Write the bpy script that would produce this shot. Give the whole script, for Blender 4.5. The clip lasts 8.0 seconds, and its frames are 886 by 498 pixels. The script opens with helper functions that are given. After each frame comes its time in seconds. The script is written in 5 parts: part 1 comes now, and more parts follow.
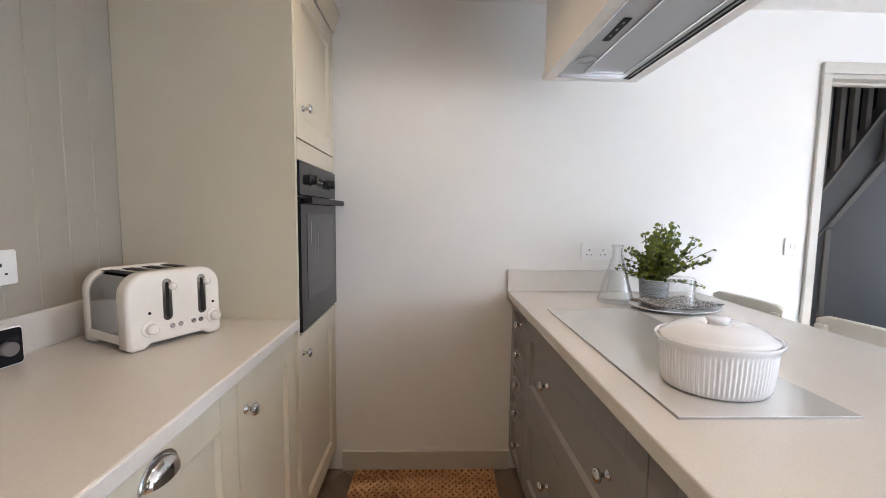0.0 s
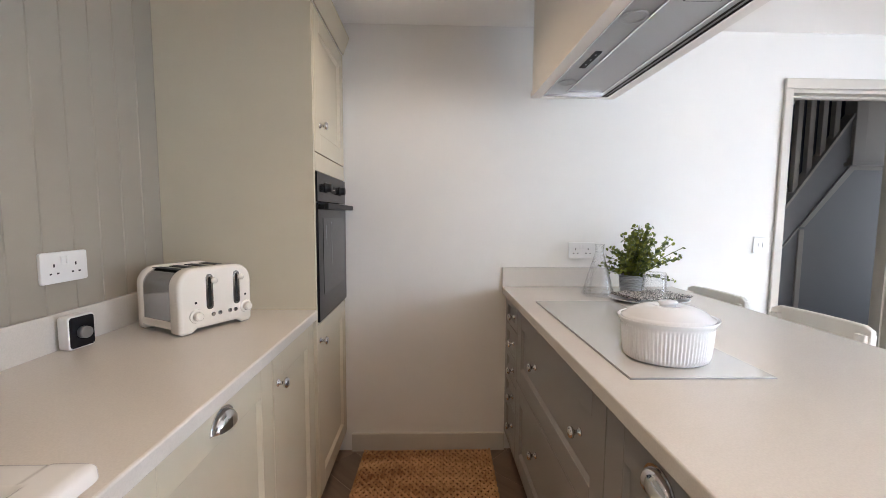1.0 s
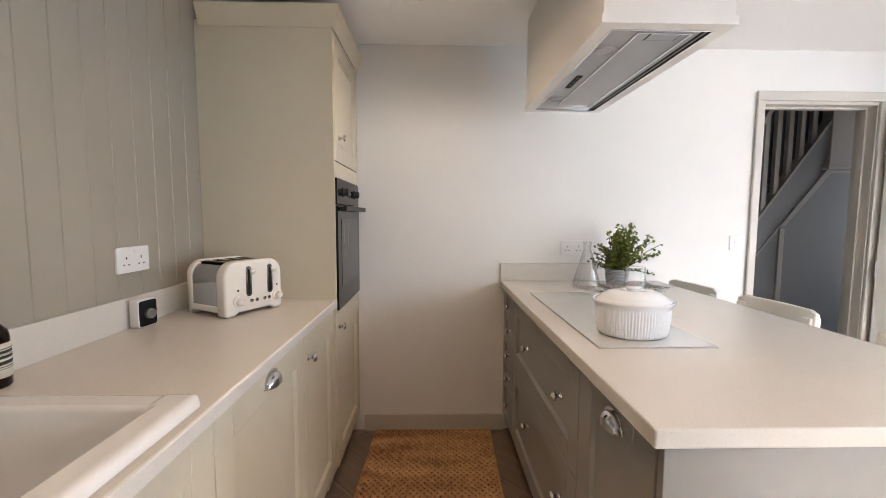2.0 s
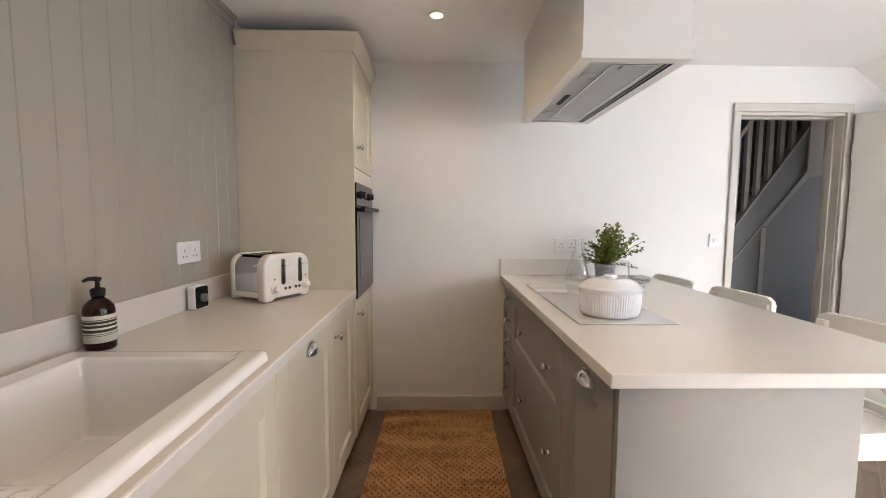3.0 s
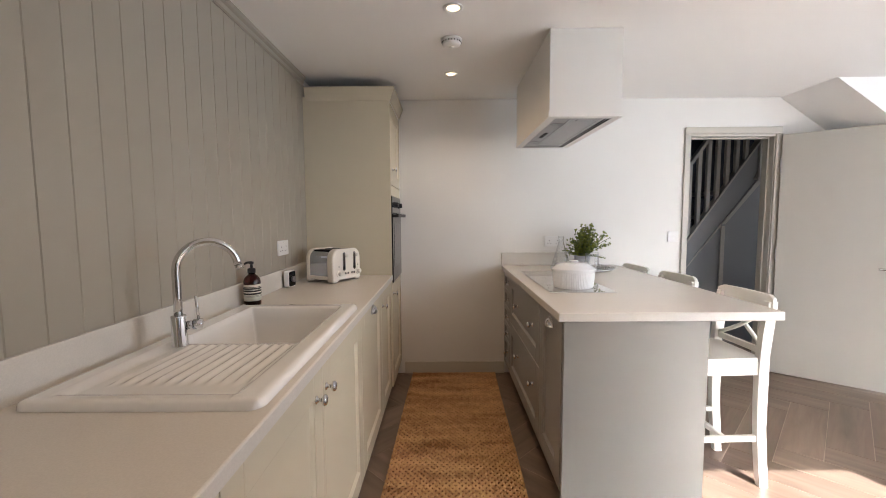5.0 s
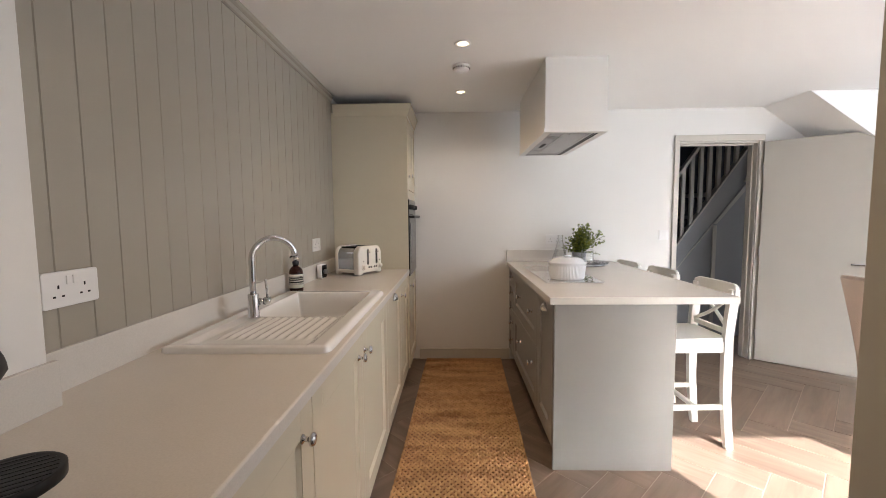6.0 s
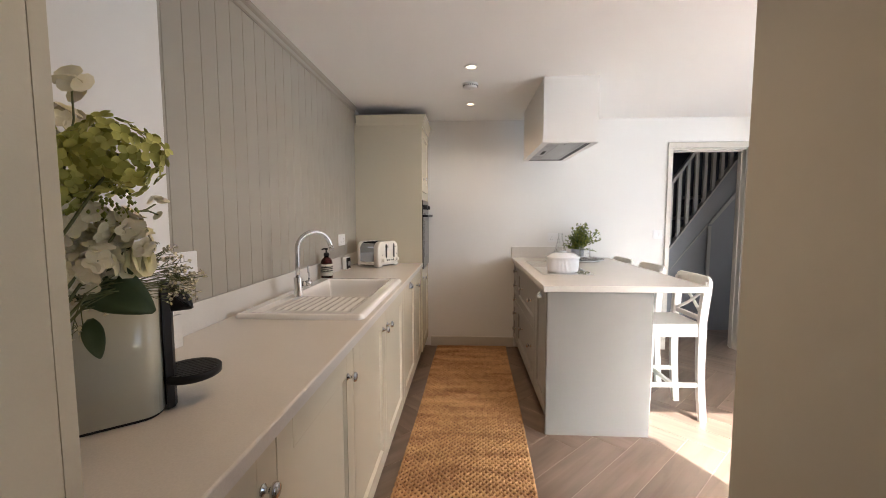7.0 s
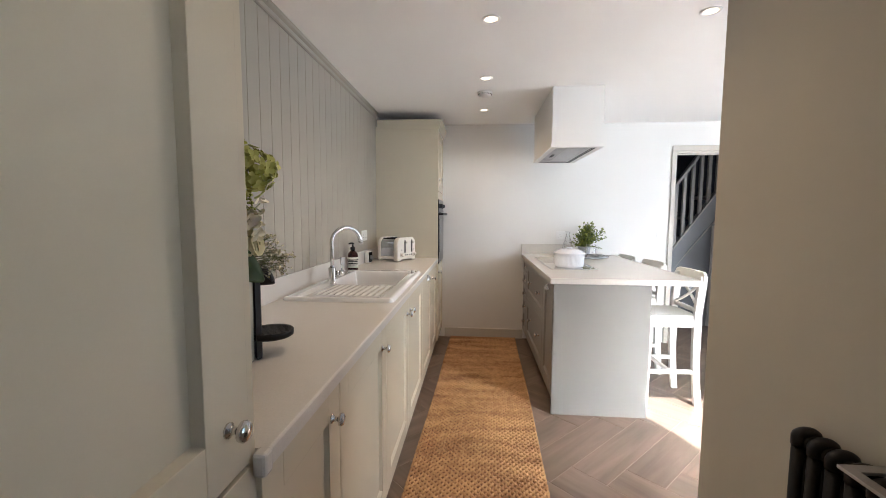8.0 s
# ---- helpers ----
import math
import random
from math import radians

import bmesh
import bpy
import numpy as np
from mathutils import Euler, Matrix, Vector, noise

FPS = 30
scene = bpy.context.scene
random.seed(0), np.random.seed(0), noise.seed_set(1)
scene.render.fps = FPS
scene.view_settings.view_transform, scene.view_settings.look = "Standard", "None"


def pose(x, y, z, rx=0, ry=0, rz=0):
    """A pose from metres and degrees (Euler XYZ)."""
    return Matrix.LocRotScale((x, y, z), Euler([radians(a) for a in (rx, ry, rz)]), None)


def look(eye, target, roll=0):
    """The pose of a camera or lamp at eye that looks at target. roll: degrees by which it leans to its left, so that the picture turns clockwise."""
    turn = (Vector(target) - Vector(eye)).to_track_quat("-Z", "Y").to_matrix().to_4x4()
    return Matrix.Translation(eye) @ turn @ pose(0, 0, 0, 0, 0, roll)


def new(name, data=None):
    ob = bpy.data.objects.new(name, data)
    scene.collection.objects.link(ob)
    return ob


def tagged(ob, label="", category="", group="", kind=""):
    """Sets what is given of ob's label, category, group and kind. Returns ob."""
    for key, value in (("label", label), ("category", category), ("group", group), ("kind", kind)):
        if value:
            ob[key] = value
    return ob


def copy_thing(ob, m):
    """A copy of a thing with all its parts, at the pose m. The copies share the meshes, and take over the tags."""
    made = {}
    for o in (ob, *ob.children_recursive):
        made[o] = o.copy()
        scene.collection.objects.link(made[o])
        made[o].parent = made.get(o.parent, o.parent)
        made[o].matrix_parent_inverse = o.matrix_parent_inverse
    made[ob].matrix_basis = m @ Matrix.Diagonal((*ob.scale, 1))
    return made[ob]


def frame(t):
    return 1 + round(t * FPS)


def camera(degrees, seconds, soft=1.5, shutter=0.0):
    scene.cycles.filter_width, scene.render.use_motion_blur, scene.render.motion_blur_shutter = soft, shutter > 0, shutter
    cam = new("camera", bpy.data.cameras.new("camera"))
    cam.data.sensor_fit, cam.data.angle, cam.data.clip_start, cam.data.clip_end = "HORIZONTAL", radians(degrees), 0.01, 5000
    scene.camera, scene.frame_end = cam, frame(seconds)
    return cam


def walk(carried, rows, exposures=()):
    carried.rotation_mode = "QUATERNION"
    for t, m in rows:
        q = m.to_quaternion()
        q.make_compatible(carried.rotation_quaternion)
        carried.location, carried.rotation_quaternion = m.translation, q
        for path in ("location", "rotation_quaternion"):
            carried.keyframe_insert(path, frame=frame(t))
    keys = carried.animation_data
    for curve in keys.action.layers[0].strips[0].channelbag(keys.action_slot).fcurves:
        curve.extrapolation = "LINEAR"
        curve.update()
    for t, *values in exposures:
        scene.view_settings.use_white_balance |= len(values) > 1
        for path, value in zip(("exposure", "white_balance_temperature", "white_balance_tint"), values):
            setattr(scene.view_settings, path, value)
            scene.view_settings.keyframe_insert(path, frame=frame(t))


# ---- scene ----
cam = camera(95.6, 8.0, 0.5)
PATH = [
    (0, (0.024, -0.014, 1.293), (0.084, 1.977, 1.117), 0.7),
    (0.5, (0.013, -0.101, 1.297), (0.079, 1.891, 1.127), 0.6),
    (1, (0.015, -0.213, 1.3), (0.078, 1.779, 1.133), 0.4),
    (2.5, (-0.007, -0.559, 1.296), (0.031, 1.434, 1.137), 0.3),
    (3, (-0.019, -0.69, 1.294), (0.014, 1.303, 1.136), 0.3),
    (3.5, (-0.018, -0.836, 1.297), (0.011, 1.158, 1.138), 0.2),
    (4, (-0.031, -1.019, 1.326), (-0.009, 0.974, 1.165), 0.0),
    (4.5, (-0.058, -1.213, 1.319), (-0.047, 0.781, 1.16), -0.2),
    (6, (-0.077, -1.769, 1.327), (-0.134, 0.224, 1.17), -0.5),
    (6.5, (-0.067, -1.943, 1.323), (-0.151, 0.049, 1.165), -0.4),
    (7, (-0.055, -2.126, 1.325), (-0.169, -0.135, 1.165), -0.1),
    (7.5, (-0.066, -2.256, 1.332), (-0.206, -0.268, 1.17), 0.1),
    (8, (-0.083, -2.379, 1.323), (-0.245, -0.392, 1.155), 0.3),
]
LIFT = 1.0
EXPOSURES = [(t, e + LIFT, k - 390, g - 4.2) for t, e, k, g in (
    (0.0, 1.57, 6260, 16), (1.2, 1.53, 6370, 16.5), (2.5, 1.48, 6760, 17.5), (3.0, 1.42, 6740, 17.5), (4.0, 1.28, 6740, 17.5),
    (6.0, 1.24, 6800, 17.5), (6.5, 1.34, 6850, 18), (7.0, 1.44, 6810, 17.5), (7.5, 1.55, 6470, 15), (8.0, 1.62, 6360, 14.5))]
walk(cam, [(t, look(eye, target, roll)) for t, eye, target, roll in PATH], EXPOSURES)

# ---- light ----
CEIL = 2.268          # ceiling height
BACK = 1.927          # face of the end wall
SUN_EL, SUN_DIR = radians(37), Vector((-0.395, 0.919, 0)).normalized()

world = bpy.data.worlds.new("world")
scene.world = world
world.use_nodes = True
wn = world.node_tree.nodes
sky = wn.new("ShaderNodeTexSky")
sky.sky_type = 'NISHITA'
sky.sun_disc = False
sky.sun_elevation = SUN_EL
sky.sun_rotation = math.atan2(-SUN_DIR.x, -SUN_DIR.y)
world.node_tree.links.new(sky.outputs[0], wn["Background"].inputs[0])
wn["Background"].inputs[1].default_value = 0.06

sun_data = bpy.data.lights.new("sun", 'SUN')
sun_data.energy, sun_data.angle, sun_data.color = 5.8, radians(0.5), (1.0, 0.995, 1.0)
sun_ob = new("sun", sun_data)
_ray = Vector((SUN_DIR.x * math.cos(SUN_EL), SUN_DIR.y * math.cos(SUN_EL), -math.sin(SUN_EL)))
sun_ob.matrix_world = look((0, 0, 6), Vector((0, 0, 6)) + _ray)


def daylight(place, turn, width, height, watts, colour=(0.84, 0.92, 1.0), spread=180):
    """Sky light in an opening, some of them added; turn 0 shines along +y."""
    d = bpy.data.lights.new("sky_fill_light", 'AREA')
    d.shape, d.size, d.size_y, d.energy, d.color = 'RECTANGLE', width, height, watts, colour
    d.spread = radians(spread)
    ob = new("sky_fill_light", d)
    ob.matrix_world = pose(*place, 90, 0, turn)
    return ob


daylight((3.08, -1.74, 1.07), 0, 2.2, 1.95, 2.7, (0.40, 0.68, 1.0))      # garden doors
daylight((4.33, -0.2, 1.45), 90, 1.05, 1.2, 6.0, (0.74, 0.87, 1.0), 150)       # added light from the right, for the panelling and sink run
daylight((4.38, 2.36, 1.3), 90, 0.5, 1.6, 0.85, (0.97, 0.98, 1.0))         # added fill that brightens the stairs; no real source known in the hall


def downlight(x, y, watts):
    """The warm beam of a recessed ceiling spotlight."""
    d = bpy.data.lights.new("spot_light", 'SPOT')
    d.energy, d.color, d.spot_size, d.spot_blend, d.shadow_soft_size = watts, (1.0, 0.70, 0.43), radians(150), 1.0, 0.03
    ob = new("spot_light", d)
    ob.matrix_world = pose(x, y, CEIL - 0.012)


SPOTS = ((-0.022, 1.335), (-0.025, 0.495), (-0.022, -0.345), (0.985, -0.35), (-0.022, -1.185))
for _x, _y in SPOTS:
    downlight(_x, _y, 2.5)


# ---- materials ----
def material(name, colour, rough=0.5, metal=0.0, vary=0.06, grain=0.0, scale=3.0, fine=180.0, bump=0.0,
             coat=0.0, coat_rough=0.03, spec=0.5, stretch=(1, 1, 1), rand=0.0):
    """A painted or plain surface: soft large variation, fine grain, relief."""
    m = bpy.data.materials.new(name)
    m.use_nodes = True
    t = m.node_tree
    n, l = t.nodes, t.links
    b = n["Principled BSDF"]
    b.inputs["Roughness"].default_value = rough
    b.inputs["Metallic"].default_value = metal
    b.inputs["Specular IOR Level"].default_value = spec
    b.inputs["Coat Weight"].default_value = coat
    b.inputs["Coat Roughness"].default_value = coat_rough
    co = n.new("ShaderNodeTexCoord")
    mp = n.new("ShaderNodeMapping")
    mp.inputs["Scale"].default_value = stretch
    l.new(co.outputs["Object"], mp.inputs[0])
    big = n.new("ShaderNodeTexNoise")
    big.inputs["Scale"].default_value = scale
    big.inputs["Detail"].default_value = 5
    small = n.new("ShaderNodeTexNoise")
    small.inputs["Scale"].default_value = fine
    small.inputs["Detail"].default_value = 3
    l.new(mp.outputs[0], big.inputs["Vector"])
    l.new(mp.outputs[0], small.inputs["Vector"])
    add = n.new("ShaderNodeMath")
    add.operation = 'MULTIPLY_ADD'
    l.new(big.outputs["Fac"], add.inputs[0])
    add.inputs[1].default_value = 2 * vary
    add.inputs[2].default_value = 1 - vary
    add2 = n.new("ShaderNodeMath")
    add2.operation = 'MULTIPLY_ADD'
    l.new(small.outputs["Fac"], add2.inputs[0])
    add2.inputs[1].default_value = 2 * grain
    add2.inputs[2].default_value = -grain
    tot = n.new("ShaderNodeMath")
    tot.operation = 'ADD'
    l.new(add.outputs[0], tot.inputs[0])
    l.new(add2.outputs[0], tot.inputs[1])
    last = tot
    if rand:
        oi = n.new("ShaderNodeObjectInfo")
        r = n.new("ShaderNodeMath")
        r.operation = 'MULTIPLY_ADD'
        l.new(oi.outputs["Random"], r.inputs[0])
        r.inputs[1].default_value = 2 * rand
        r.inputs[2].default_value = 1 - rand
        mm = n.new("ShaderNodeMath")
        mm.operation = 'MULTIPLY'
        l.new(tot.outputs[0], mm.inputs[0])
        l.new(r.outputs[0], mm.inputs[1])
        last = mm
    mix = n.new("ShaderNodeVectorMath")
    mix.operation = 'SCALE'
    mix.inputs[0].default_value = colour
    l.new(last.outputs[0], mix.inputs["Scale"])
    l.new(mix.outputs[0], b.inputs["Base Color"])
    if bump:
        bp = n.new("ShaderNodeBump")
        bp.inputs["Strength"].default_value = bump
        bp.inputs["Distance"].default_value = 0.002
        l.new(small.outputs["Fac"], bp.inputs["Height"])
        l.new(bp.outputs[0], b.inputs["Normal"])
    return m


def glass_material(name, colour=(0.97, 0.98, 0.97), rough=0.0, ior=1.45):
    m = bpy.data.materials.new(name)
    m.use_nodes = True
    b = m.node_tree.nodes["Principled BSDF"]
    b.inputs["Base Color"].default_value = (*colour, 1)
    b.inputs["Transmission Weight"].default_value = 1
    b.inputs["Roughness"].default_value = rough
    b.inputs["IOR"].default_value = ior
    return m


def glow_material(name, colour, strength):
    m = bpy.data.materials.new(name)
    m.use_nodes = True
    b = m.node_tree.nodes["Principled BSDF"]
    b.inputs["Base Color"].default_value = (*colour, 1)
    b.inputs["Emission Color"].default_value = (*colour, 1)
    b.inputs["Emission Strength"].default_value = strength
    return m


def wood_floor_material(name):
    """Wood-look porcelain plank: streaks along the plank, a tone for each piece."""
    m = bpy.data.materials.new(name)
    m.use_nodes = True
    n, l = m.node_tree.nodes, m.node_tree.links
    b = n["Principled BSDF"]
    co, oi = n.new("ShaderNodeTexCoord"), n.new("ShaderNodeObjectInfo")
    off = n.new("ShaderNodeVectorMath")
    off.operation = 'MULTIPLY_ADD'
    cmb = n.new("ShaderNodeCombineXYZ")
    for i in range(3):
        l.new(oi.outputs["Random"], cmb.inputs[i])
    l.new(cmb.outputs[0], off.inputs[0])
    off.inputs[1].default_value = (37, 91, 13)
    l.new(co.outputs["Object"], off.inputs[2])
    mp = n.new("ShaderNodeMapping")
    mp.inputs["Scale"].default_value = (2.2, 22, 1)
    l.new(off.outputs[0], mp.inputs[0])
    s1 = n.new("ShaderNodeTexNoise")
    s1.inputs["Scale"].default_value, s1.inputs["Detail"].default_value, s1.inputs["Distortion"].default_value = 1.0, 7, 0.6
    l.new(mp.outputs[0], s1.inputs["Vector"])
    mp2 = n.new("ShaderNodeMapping")
    mp2.inputs["Scale"].default_value = (1.3, 6, 1)
    l.new(off.outputs[0], mp2.inputs[0])
    s2 = n.new("ShaderNodeTexNoise")
    s2.inputs["Scale"].default_value, s2.inputs["Detail"].default_value = 1.0, 3
    l.new(mp2.outputs[0], s2.inputs["Vector"])
    ramp = n.new("ShaderNodeValToRGB")
    e = ramp.color_ramp.elements
    e[0].position, e[0].color = 0.30, (0.114, 0.075, 0.050, 1)
    e[1].position, e[1].color = 0.72, (0.226, 0.162, 0.118, 1)
    av = n.new("ShaderNodeMath")
    av.operation = 'MULTIPLY_ADD'
    l.new(s2.outputs["Fac"], av.inputs[0])
    av.inputs[1].default_value = 0.6
    half = n.new("ShaderNodeMath")
    half.operation = 'MULTIPLY_ADD'
    l.new(s1.outputs["Fac"], half.inputs[0])
    half.inputs[1].default_value, half.inputs[2].default_value = 0.55, -0.075
    l.new(half.outputs[0], av.inputs[2])
    l.new(av.outputs[0], ramp.inputs[0])
    tone = n.new("ShaderNodeMath")
    tone.operation = 'MULTIPLY_ADD'
    l.new(oi.outputs["Random"], tone.inputs[0])
    tone.inputs[1].default_value, tone.inputs[2].default_value = 0.18, 0.91
    sc = n.new("ShaderNodeVectorMath")
    sc.operation = 'SCALE'
    l.new(ramp.outputs[0], sc.inputs[0])
    l.new(tone.outputs[0], sc.inputs["Scale"])
    l.new(sc.outputs[0], b.inputs["Base Color"])
    b.inputs["Roughness"].default_value = 0.42
    bp = n.new("ShaderNodeBump")
    bp.inputs["Strength"].default_value, bp.inputs["Distance"].default_value = 0.15, 0.002
    l.new(s1.outputs["Fac"], bp.inputs["Height"])
    l.new(bp.outputs[0], b.inputs["Normal"])
    return m


def jute_material(name):
    m = bpy.data.materials.new(name)
    m.use_nodes = True
    n, l = m.node_tree.nodes, m.node_tree.links
    b = n["Principled BSDF"]
    co, geo = n.new("ShaderNodeTexCoord"), n.new("ShaderNodeNewGeometry")
    s1 = n.new("ShaderNodeTexNoise")
    s1.inputs["Scale"].default_value, s1.inputs["Detail"].default_value = 7, 4
    band = n.new("ShaderNodeMapping")
    band.inputs["Scale"].default_value = (0.35, 1.5, 1)
    l.new(co.outputs["Object"], band.inputs[0])
    l.new(band.outputs[0], s1.inputs["Vector"])
    fib = n.new("ShaderNodeTexNoise")
    fib.inputs["Scale"].default_value, fib.inputs["Detail"].default_value = 420, 3
    l.new(co.outputs["Object"], fib.inputs["Vector"])
    a = n.new("ShaderNodeMath")
    a.operation = 'MULTIPLY_ADD'
    l.new(geo.outputs["Random Per Island"], a.inputs[0])
    a.inputs[1].default_value = 0.24
    l.new(s1.outputs["Fac"], a.inputs[2])
    c = n.new("ShaderNodeMath")
    c.operation = 'MULTIPLY_ADD'
    l.new(fib.outputs["Fac"], c.inputs[0])
    c.inputs[1].default_value = 0.3
    l.new(a.outputs[0], c.inputs[2])
    ramp = n.new("ShaderNodeValToRGB")
    e = ramp.color_ramp.elements
    e[0].position, e[0].color = 0.45, (0.24, 0.098, 0.033, 1)
    e[1].position, e[1].color = 0.95, (0.64, 0.37, 0.17, 1)
    l.new(c.outputs[0], ramp.inputs[0])
    l.new(ramp.outputs[0], b.inputs["Base Color"])
    b.inputs["Roughness"].default_value = 0.85
    bp = n.new("ShaderNodeBump")
    bp.inputs["Strength"].default_value, bp.inputs["Distance"].default_value = 0.5, 0.002
    l.new(fib.outputs["Fac"], bp.inputs["Height"])
    l.new(bp.outputs[0], b.inputs["Normal"])
    return m


def petal_material(name, dark, light, trans=0.15, rough=0.6):
    """Leaves and petals: a tone for each blade."""
    m = bpy.data.materials.new(name)
    m.use_nodes = True
    n, l = m.node_tree.nodes, m.node_tree.links
    b = n["Principled BSDF"]
    geo, co = n.new("ShaderNodeNewGeometry"), n.new("ShaderNodeTexCoord")
    nz = n.new("ShaderNodeTexNoise")
    nz.inputs["Scale"].default_value = 30
    l.new(co.outputs["Object"], nz.inputs["Vector"])
    a = n.new("ShaderNodeMath")
    a.operation = 'MULTIPLY_ADD'
    l.new(geo.outputs["Random Per Island"], a.inputs[0])
    a.inputs[1].default_value = 0.7
    h = n.new("ShaderNodeMath")
    h.operation = 'MULTIPLY'
    h.inputs[1].default_value = 0.3
    l.new(nz.outputs["Fac"], h.inputs[0])
    l.new(h.outputs[0], a.inputs[2])
    ramp = n.new("ShaderNodeValToRGB")
    e = ramp.color_ramp.elements
    e[0].color, e[1].color = (*dark, 1), (*light, 1)
    l.new(a.outputs[0], ramp.inputs[0])
    l.new(ramp.outputs[0], b.inputs["Base Color"])
    b.inputs["Roughness"].default_value = rough
    b.inputs["Transmission Weight"].default_value = 0.0
    b.inputs["Subsurface Weight"].default_value = trans
    b.inputs["Subsurface Radius"].default_value = (0.004, 0.004, 0.002)
    return m


WALL_WHITE = material("white_wall_paint", (0.775, 0.757, 0.725), 0.75, vary=0.02, grain=0.015, scale=1.5, fine=400, bump=0.05)
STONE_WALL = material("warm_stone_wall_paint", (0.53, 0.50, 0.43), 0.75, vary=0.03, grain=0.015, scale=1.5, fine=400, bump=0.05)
CEILING_WHITE = material("ceiling_paint", (0.87, 0.855, 0.83), 0.8, vary=0.015, grain=0.01, scale=1.2, fine=350, bump=0.04)
SAGE = material("sage_panel_paint", (0.345, 0.314, 0.258), 0.31, spec=0.7, vary=0.03, grain=0.02, scale=2, fine=300, bump=0.05, rand=0.015)
GREIGE = material("cabinet_paint", (0.62, 0.56, 0.43), 0.25, vary=0.025, grain=0.015, scale=2.5, fine=320, bump=0.04)
ISLAND_PAINT = material("island_paint", (0.264, 0.250, 0.230), 0.38, vary=0.025, grain=0.015, scale=2.5, fine=320, bump=0.04)
TRIM = material("trim_paint", (0.56, 0.52, 0.455), 0.4, vary=0.02, grain=0.015, fine=300, bump=0.03)
CARCASS = material("carcass_board", (0.45, 0.42, 0.36), 0.6, vary=0.03)
# dark brown for the top panel, darkens the space above the oven housing
DARK_TOP_BOARD = material("dark_brown_board", (0.085, 0.050, 0.032), 0.85, vary=0.12, grain=0.08, fine=260, bump=0.05)
STONE = material("speckled_worktop", (0.635, 0.60, 0.55), 0.27, vary=0.035, grain=0.10, scale=4, fine=260, bump=0.03)
DOOR_PAINT = material("door_paint", (0.43, 0.40, 0.35), 0.45, vary=0.02, grain=0.01, fine=250, bump=0.03)
STAIR_PAINT = material("grey_stair_paint", (0.25, 0.255, 0.265), 0.42, vary=0.05, grain=0.02, fine=200, bump=0.04)
STAIR_TRIM = material("stair_trim_paint", (0.40, 0.375, 0.345), 0.45, vary=0.04, grain=0.02, fine=200)
# dark blue colour stands in for the shade of the unlit hall
HALL_DARK = material("hall_shade_colour", (0.075, 0.085, 0.11), 0.7, vary=0.05)
GROUT = material("grout", (0.34, 0.275, 0.22), 0.9, vary=0.05, grain=0.08)
PLANK = wood_floor_material("wood_look_plank")
JUTE = jute_material("jute_weave")
JUTE_DARK = material("jute_backing", (0.100, 0.036, 0.013), 0.95, vary=0.2, grain=0.1)
CHROME = material("chrome", (0.66, 0.66, 0.67), 0.09, metal=1.0, vary=0.02)
TOASTER_STEEL = material("polished_toaster_steel", (0.46, 0.46, 0.465), 0.12, metal=1.0, vary=0.03)
STEEL = material("brushed_steel", (0.42, 0.42, 0.425), 0.46, metal=1.0, vary=0.04, grain=0.05, fine=220, stretch=(1, 14, 1), bump=0.06)
FILTER = material("filter_mesh", (0.40, 0.40, 0.405), 0.42, metal=0.9, vary=0.04, grain=0.16, fine=520, bump=0.3)
CERAMIC = material("white_ceramic", (0.79, 0.78, 0.765), 0.06, vary=0.01, coat=1.0, coat_rough=0.015)
POT_WHITE = material("white_stoneware", (0.77, 0.785, 0.81), 0.14, vary=0.015, coat=0.4)
CREAM = material("cream_enamel", (0.79, 0.745, 0.67), 0.2, vary=0.02, coat=0.4)
PLASTIC_WHITE = material("white_plastic", (0.80, 0.79, 0.775), 0.3, vary=0.01)
BLACK_GLOSS = material("black_glass", (0.012, 0.012, 0.014), 0.10, vary=0.05, spec=0.22)
OVEN_GLASS = material("oven_glass", (0.062, 0.063, 0.066), 0.06, vary=0.05, spec=0.4)
BLACK_SATIN = material("black_plastic", (0.010, 0.0095, 0.010), 0.42, spec=0.3, vary=0.08, grain=0.05)
BLACK_IRON = material("black_radiator_enamel", (0.007, 0.0065, 0.007), 0.45, spec=0.3, vary=0.1, grain=0.06, bump=0.08)
DARK_SLOT = material("dark_slot", (0.006, 0.006, 0.006), 0.8)
HOB = material("pale_hob_glass", (0.60, 0.59, 0.56), 0.012, vary=0.01, spec=0.9, coat=1.0, coat_rough=0.004)
AMBER = glass_material("amber_glass", (0.06, 0.007, 0.005), 0.02)
GLASS = glass_material("clear_glass")
THIN_GLASS = bpy.data.materials.new("thin_blown_glass")
THIN_GLASS.use_nodes = True
_t = THIN_GLASS.node_tree
_t.nodes.remove(_t.nodes["Principled BSDF"])
_clear, _gloss, _fr, _mx = (_t.nodes.new(k) for k in ("ShaderNodeBsdfTransparent", "ShaderNodeBsdfGlossy", "ShaderNodeLayerWeight", "ShaderNodeMixShader"))
_clear.inputs[0].default_value = (0.993, 0.995, 0.994, 1)
_gloss.inputs["Roughness"].default_value = 0.02
_fr.inputs["Blend"].default_value = 0.3
_amount = _t.nodes.new("ShaderNodeMath")
_amount.operation = 'MULTIPLY'
_amount.inputs[1].default_value = 0.6
_t.links.new(_fr.outputs["Facing"], _amount.inputs[0])
_t.links.new(_amount.outputs[0], _mx.inputs[0])
_t.links.new(_clear.outputs[0], _mx.inputs[1])
_t.links.new(_gloss.outputs[0], _mx.inputs[2])
_t.links.new(_mx.outputs[0], _t.nodes["Material Output"].inputs[0])
LABEL = material("label_paper", (0.70, 0.66, 0.57), 0.6, vary=0.02)
